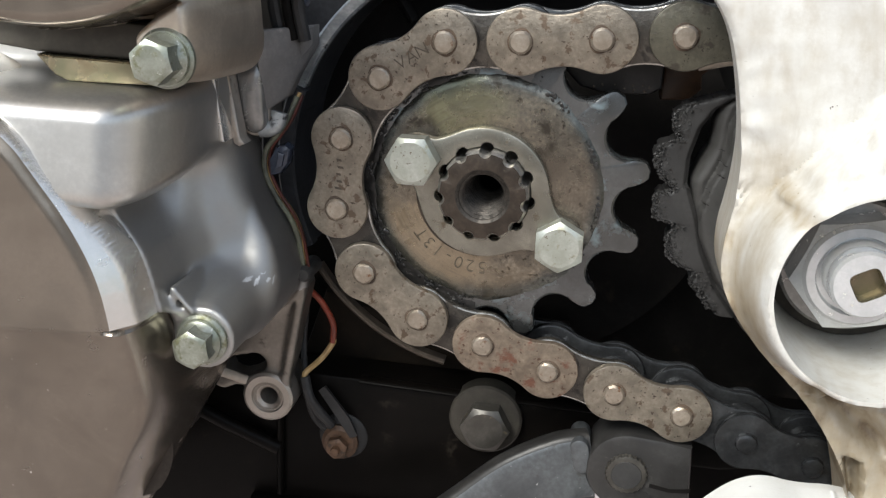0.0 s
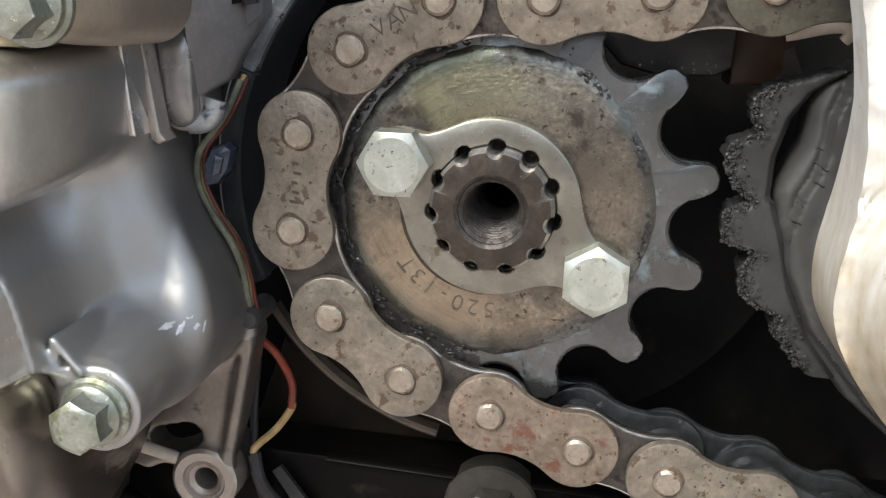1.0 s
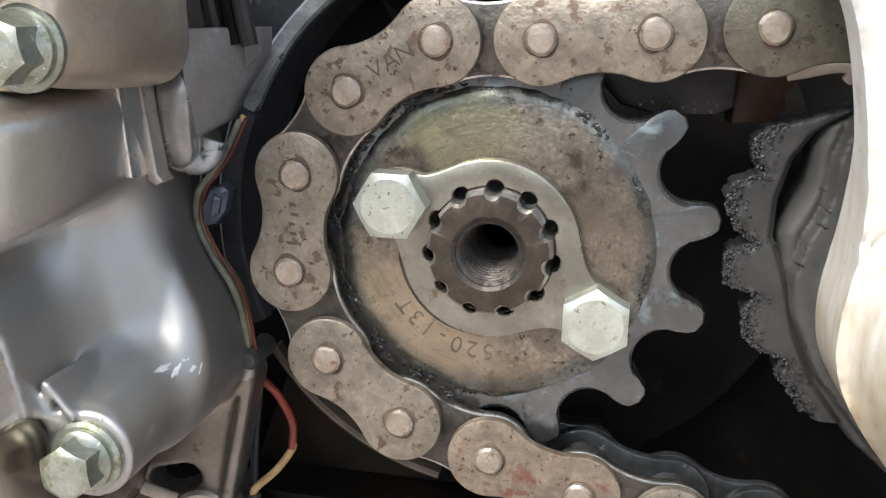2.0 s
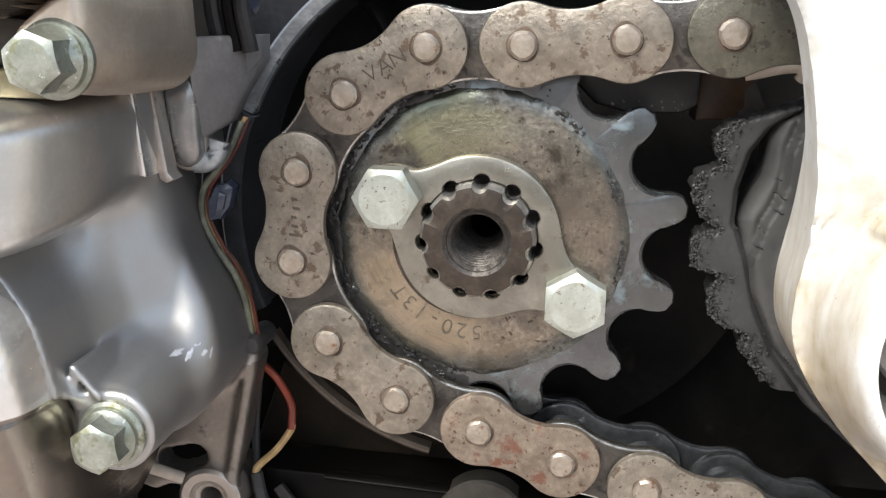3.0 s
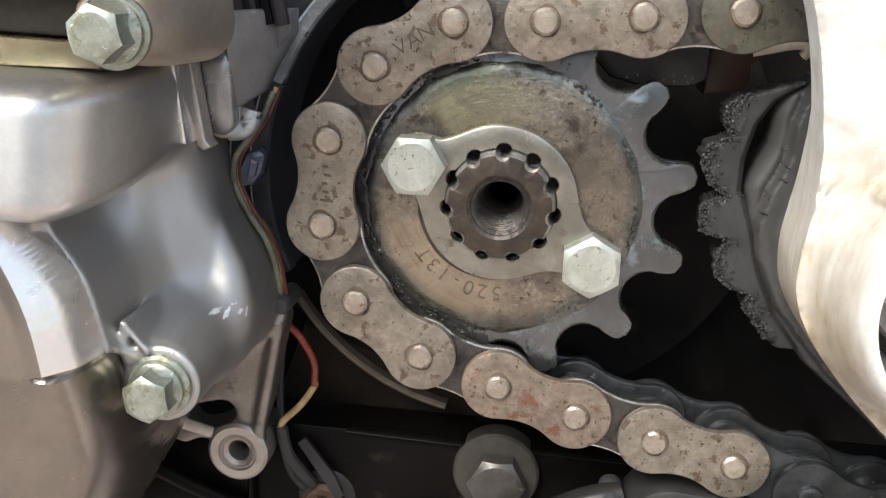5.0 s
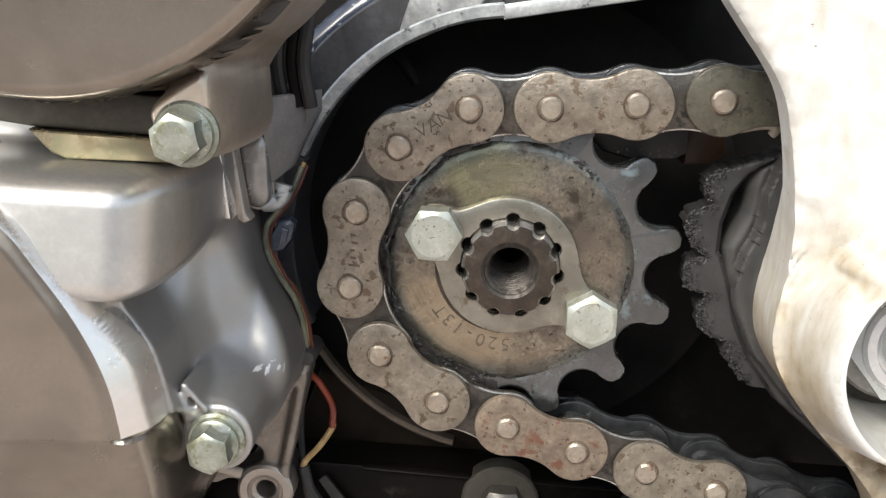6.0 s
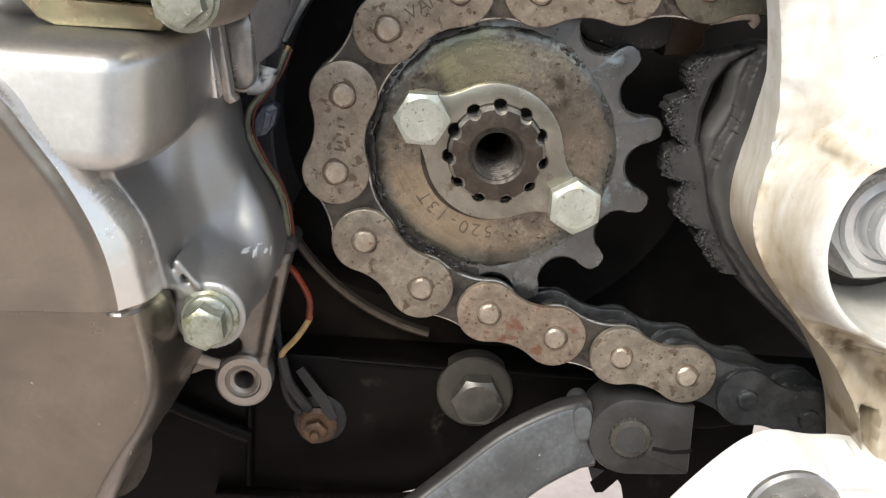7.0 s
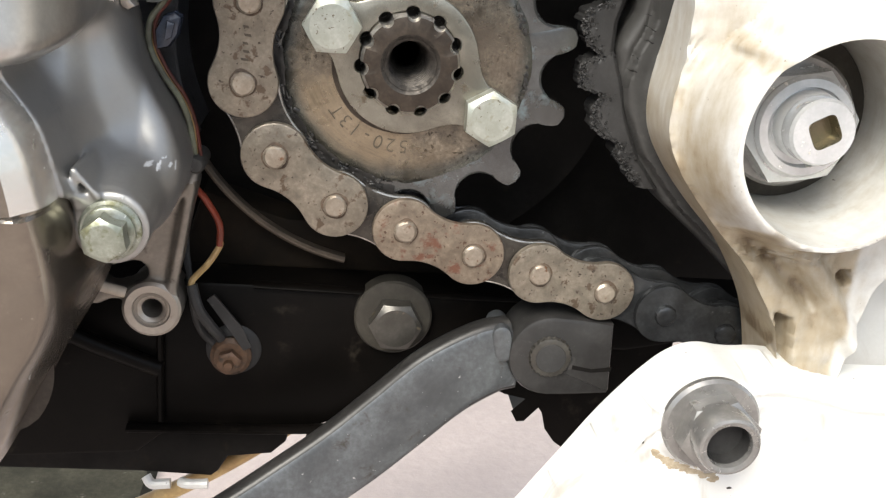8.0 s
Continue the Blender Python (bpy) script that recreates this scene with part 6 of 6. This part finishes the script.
for i in range(90):
    t = mr.random()
    x, z = 53.0 + 14.5 * t, -70.8 - 5.0 * t + mr.gauss(0, 0.5) - 1.0 * math.sin(3 * t)
    m = Matrix.Translation((x, float(bracket(np.array([x]), np.array([z]))[0]) + 0.05, z)) @ Matrix.Rotation(mr.uniform(-0.6, 0.6), 4, 'Y') @ Matrix.Diagonal((mr.uniform(0.5, 1.3), 0.22, mr.uniform(0.3, 0.7), 1))
    bmesh.ops.create_icosphere(mud, subdivisions=1, radius=1, matrix=m)
part("dried_mud", mud, M_MUD, pivot, "dried brown mud under the hollow bolt")["kind"] = "stuff"
for cx, cz, w, h in ((56.0, -60.6, 0.9, 0.3), (57.4, -60.0, 0.4, 0.25), (50.4, -68.2, 0.3, 0.4), (70.5, -78.5, 0.6, 0.3)):
    bm = bmesh.new()
    rough_edge = [(cx + w * mr.uniform(0.7, 1.2) * math.cos(k * 0.7), cz + h * mr.uniform(0.7, 1.2) * math.sin(k * 0.7)) for k in range(9)]
    vs = [bm.verts.new((x, float(bracket(np.array([x]), np.array([z]))[0]) - 0.06, z)) for x, z in rough_edge]
    top = bm.verts.new((cx, float(bracket(np.array([cx]), np.array([cz]))[0]) - 0.09, cz))
    for k in range(9):
        bm.faces.new((vs[k], vs[(k + 1) % 9], top))
    part("paint_chip", bm, M_GREASE_SHADE, pivot, "dark chip in the white paint")

# ---- worn rubber behind the casting -----------------------------------------------------
boot2 = thing("swingarm_boot", (55, 5, -30), "grey cracked rubber swingarm boot with a stepped band", "boot")
EDGE_Z = [-46, -38, -28, -18.5, -10.5, -2, 5, 9.5, 12.5, 15.5, 19, 22, 26]
EDGE_X = [80, 71, 58.6, 50.8, 47, 44.6, 43.2, 45.2, 46.8, 47.1, 47.1, 48.0, 54]
BAND_Z = [-46, -28, -16.4, -6.8, -2, 4, 11, 18, 23]
BAND_X = [83, 61.5, 51.4, 46.6, 46.0, 47.2, 50.0, 50.4, 52]


def boot_depth(x, z):
    d = x - np.interp(z, EDGE_Z, EDGE_X)
    b = x - np.interp(z, BAND_Z, BAND_X) + 0.25 * bumps(x, z, 3.0, 4.0)
    y = 2.4 - 3.9 * np.sqrt(np.clip(d / 3.0, 0, 1) * (2 - np.clip(d / 3.0, 0, 1)))
    y = y - 2.0 * ramp(b, -0.25, 0.35) + 0.5 * np.exp(-((b + 0.7) / 0.5) ** 2) - 1.2 * ramp(b, 3.0, 6.5)
    return y + 0.12 * bumps(x, z, 2.0, 1.0) + 0.25 * bumps(x, z, 7.0, 2.0)


def boot_edge(x, z):
    d = np.interp(z, EDGE_Z, EDGE_X) - x
    return np.maximum(np.maximum(d, -d - 17), np.abs(z + 10) - 35.5)


band_part = relief("band", 42, 98, -46, 26, 0.45, boot_depth, M_RUBBER_GREY, boot2, "", outline=boot_edge, back=9)
for ax, az, bx, bz, w in ((48.2, 10.4, 50.4, 9.4, 0.13), (48.5, 7.5, 50.2, 7.0, 0.12), (46.3, 4.2, 47.6, 3.6, 0.10), (46.0, 1.1, 47.6, 0.9, 0.12), (48.2, 12.6, 49.8, 12.3, 0.08)):
    bm = bmesh.new()
    rows = []
    for k in range(7):
        t = k / 6
        x, z = ax + (bx - ax) * t, az + (bz - az) * t + 0.12 * math.sin(9 * t + ax)
        ww = w * min(1, 0.15 + t * 1.4) * (1.0 if k < 6 else 0.3)
        rows.append([bm.verts.new((x, float(boot_depth(np.array([x]), np.array([z + s * ww]))[0]) - 0.06, z + s * ww)) for s in (-1, 1)])
    for p, q in zip(rows, rows[1:]):
        bm.faces.new((p[0], p[1], q[1], q[0]))
    part("crack", bm, M_VOID, band_part, "open crack in the rubber")

slider = thing("torn_rubber_pad", (44, 3, -10), "torn black rubber chain pad with crumbling edge", "pad")
TORN_Z = [-24, -22.7, -19.8, -17.4, -14.9, -13.8, -11.8, -7.7, -4.7, -3.4, 1.5, 3.6, 5.4, 8.9, 12.3, 14.3, 16.3, 19.2, 21.2, 23.4, 25]
TORN_X = [52, 50.3, 48.1, 45.8, 46.6, 43.2, 40.4, 39.8, 41.6, 36.6, 36.2, 40.0, 37.4, 35.5, 36.0, 40.0, 38.6, 38.4, 40.4, 46.5, 52]
PAD_Z = [-26, -18.5, -10.5, -2, 3.2, 4.4, 10.4, 16.7, 20.9, 23, 26]
PAD_X = [58, 52, 48, 45.6, 43.6, 42.8, 42.8, 44.3, 47.0, 50, 55]


def torn(x, z):
    left = x - np.interp(z, TORN_Z, TORN_X)
    right = np.interp(z, PAD_Z, PAD_X) - x
    crumble = ramp(-left, -3.2, -0.3) * (0.5 + 0.5 * bumps(x, z, 4.0, 9.0))
    y = -0.6 - 1.0 * ramp(np.minimum(left, right), 0.0, 1.0) + 0.25 * bumps(x, z, 5.0, 3.0)
    return y + (1.1 * np.abs(bumps(x, z, 0.8, 6.0)) + 0.8 * bumps(x, z, 1.7, 7.0)) * crumble


def torn_edge(x, z):
    left = np.interp(z, TORN_Z, TORN_X) + 0.8 * bumps(x, z, 1.6, 1.0) + 0.6 * bumps(x, z, 0.7, 2.0) - x
    return np.maximum(np.maximum(left, x - np.interp(z, PAD_Z, PAD_X)), np.abs(z) - 24.5)


relief("pad", 33, 58, -26, 26.5, 0.28, torn, M_RUBBER, slider, "", outline=torn_edge, back=6)
rr = random.Random(9)
for name, m_crumb, count, big in (("loose_crumb", M_RUBBER, 2200, 0.42), ("pale_grit", M_RUBBER_GREY, 420, 0.26)):
    crumbs = bmesh.new()
    for i in range(count):
        z = rr.uniform(-23, 22)
        left = float(np.interp(z, TORN_Z, TORN_X))
        s = rr.uniform(0.08, big) * rr.uniform(0.5, 1)
        m = Matrix.Translation((left + abs(rr.gauss(0.2, 1.5)) - 0.4, -1.3 + rr.gauss(0, 0.4), z)) @ Euler((rr.uniform(0, 6), rr.uniform(0, 6), 0)).to_matrix().to_4x4() @ Matrix.Diagonal((s, s * rr.uniform(0.5, 1), s * rr.uniform(0.6, 1.8), 1))
        bmesh.ops.create_cube(crumbs, size=1.3, matrix=m)
    part(name, crumbs, m_crumb, slider, "loose rubber crumbs", smooth=False)["kind"] = "stuff"

# ---- behind the upper run -------------------------------------------------------------------
rest_block = thing("black_stop_block", (25, 8, 22), "black plastic block behind the upper chain run with grit", "block")
part("body", prism(bmesh.new(), [(13, 31), (14.5, 26), (18, 22.6), (24, 21.2), (33, 21.6), (35.6, 23.2), (35.6, 34), (13, 34)], 6, 20, 1.4), M_RUBBER, rest_block)
grit = bmesh.new()
for i in range(26):
    m = Matrix.Translation((rr.uniform(21, 34), 6.2, 23.4 + rr.gauss(0, 0.6))) @ Matrix.Scale(rr.uniform(0.12, 0.35), 4)
    bmesh.ops.create_icosphere(grit, subdivisions=1, radius=1, matrix=m)
part("grit", grit, M_GUIDE, rest_block, "pale grit")["kind"] = "stuff"
brown = thing("brown_cover", (42, 12, 22), "brown plastic part behind the chain with a pale chipped lip", "cover")
part("body", prism(bmesh.new(), [(35.8, 20), (42, 20.5), (44.5, 23), (44.2, 26), (48, 29.5), (48, 34), (35.8, 34)], 11, 22, 1.0), M_ORANGE, brown)
part("lip", tube(bmesh.new(), smooth_path([(42.5, 3.4, 28.9), (45.0, 3, 29.5), (48.4, 2.5, 30.4), (50.8, 2.0, 30.6), (51.6, 2.0, 29.6), (51.0, 2.4, 28.6)], 6), 0.95, 0.9, 10), M_CHIP, brown, "pale chipped lip")
hose = thing("upper_hose", (-30, 22, 45), "dusty dark hose above the sprocket recess", "hose")
part("hose", tube(bmesh.new(), smooth_path([(-48, 18, 36), (-40, 20, 44), (-30, 22, 52), (-18, 22, 58), (0, 22, 66)], 8), 4.0, 4.0, 16), M_CONN, hose)

# ---- on the ground behind ---------------------------------------------------------------------
kerb = thing("mossy_kerb", (-170, 600, -360), "low mossy stone edging on the ground", "kerb")
part("stone", prism(bmesh.new(), [(-420, -360), (-122, -360), (-126, -349), (-420, -346)], 300, 560, 5), M_OLIVE, kerb)

box = thing("black_plastic_tray", (-37, 24, -110), "black plastic tray under the frame with white tie ends", "tray")
part("tray", prism(bmesh.new(), [(-120, -112), (-60, -112.5), (-41, -113.4), (-39.4, -112), (-37, -107.6), (-26, -106.4), (-22.5, -103), (-20, -93), (-120, -94)], 20, 40, 1.0), M_VOID, box)
for k, (x0, x1, z0) in enumerate(((-57.4, -51.2, -115.2), (-48.8, -41.8, -115.0))):
    part("tie_end", tube(bmesh.new(), smooth_path([(x0, 20, z0 + 1.6 * (k == 0)), (x0 + 1.5, 19, z0), (x1 - 2, 19, z0), (x1, 19, z0 + 0.2)], 5), 1.3, 1.3, 10), M_WHITE, box, "white plastic tie end")
hook = thing("frame_hook", (-6, 22, -104), "dark brown bent bracket under the frame", "bracket")
part("bar", tube(bmesh.new(), smooth_path([(-17, 24, -103.5), (-10, 22, -102.2), (0, 22, -101.4), (3.5, 24, -97), (4, 26, -90)], 6), 1.2, 2.0, 10), M_GREASE_SHADE, hook)
cable = thing("yellow_cable", (-40, 30, -115), "pale yellow cable below the frame", "cable")
part("cable", tube(bmesh.new(), smooth_path([(-90, 40, -150), (-50.5, 30, -123.3), (-29, 30, -109.2), (-14, 36, -100), (0, 42, -92)], 8), 2.2, 2.2, 14), M_WIRE_CREAM, cable)
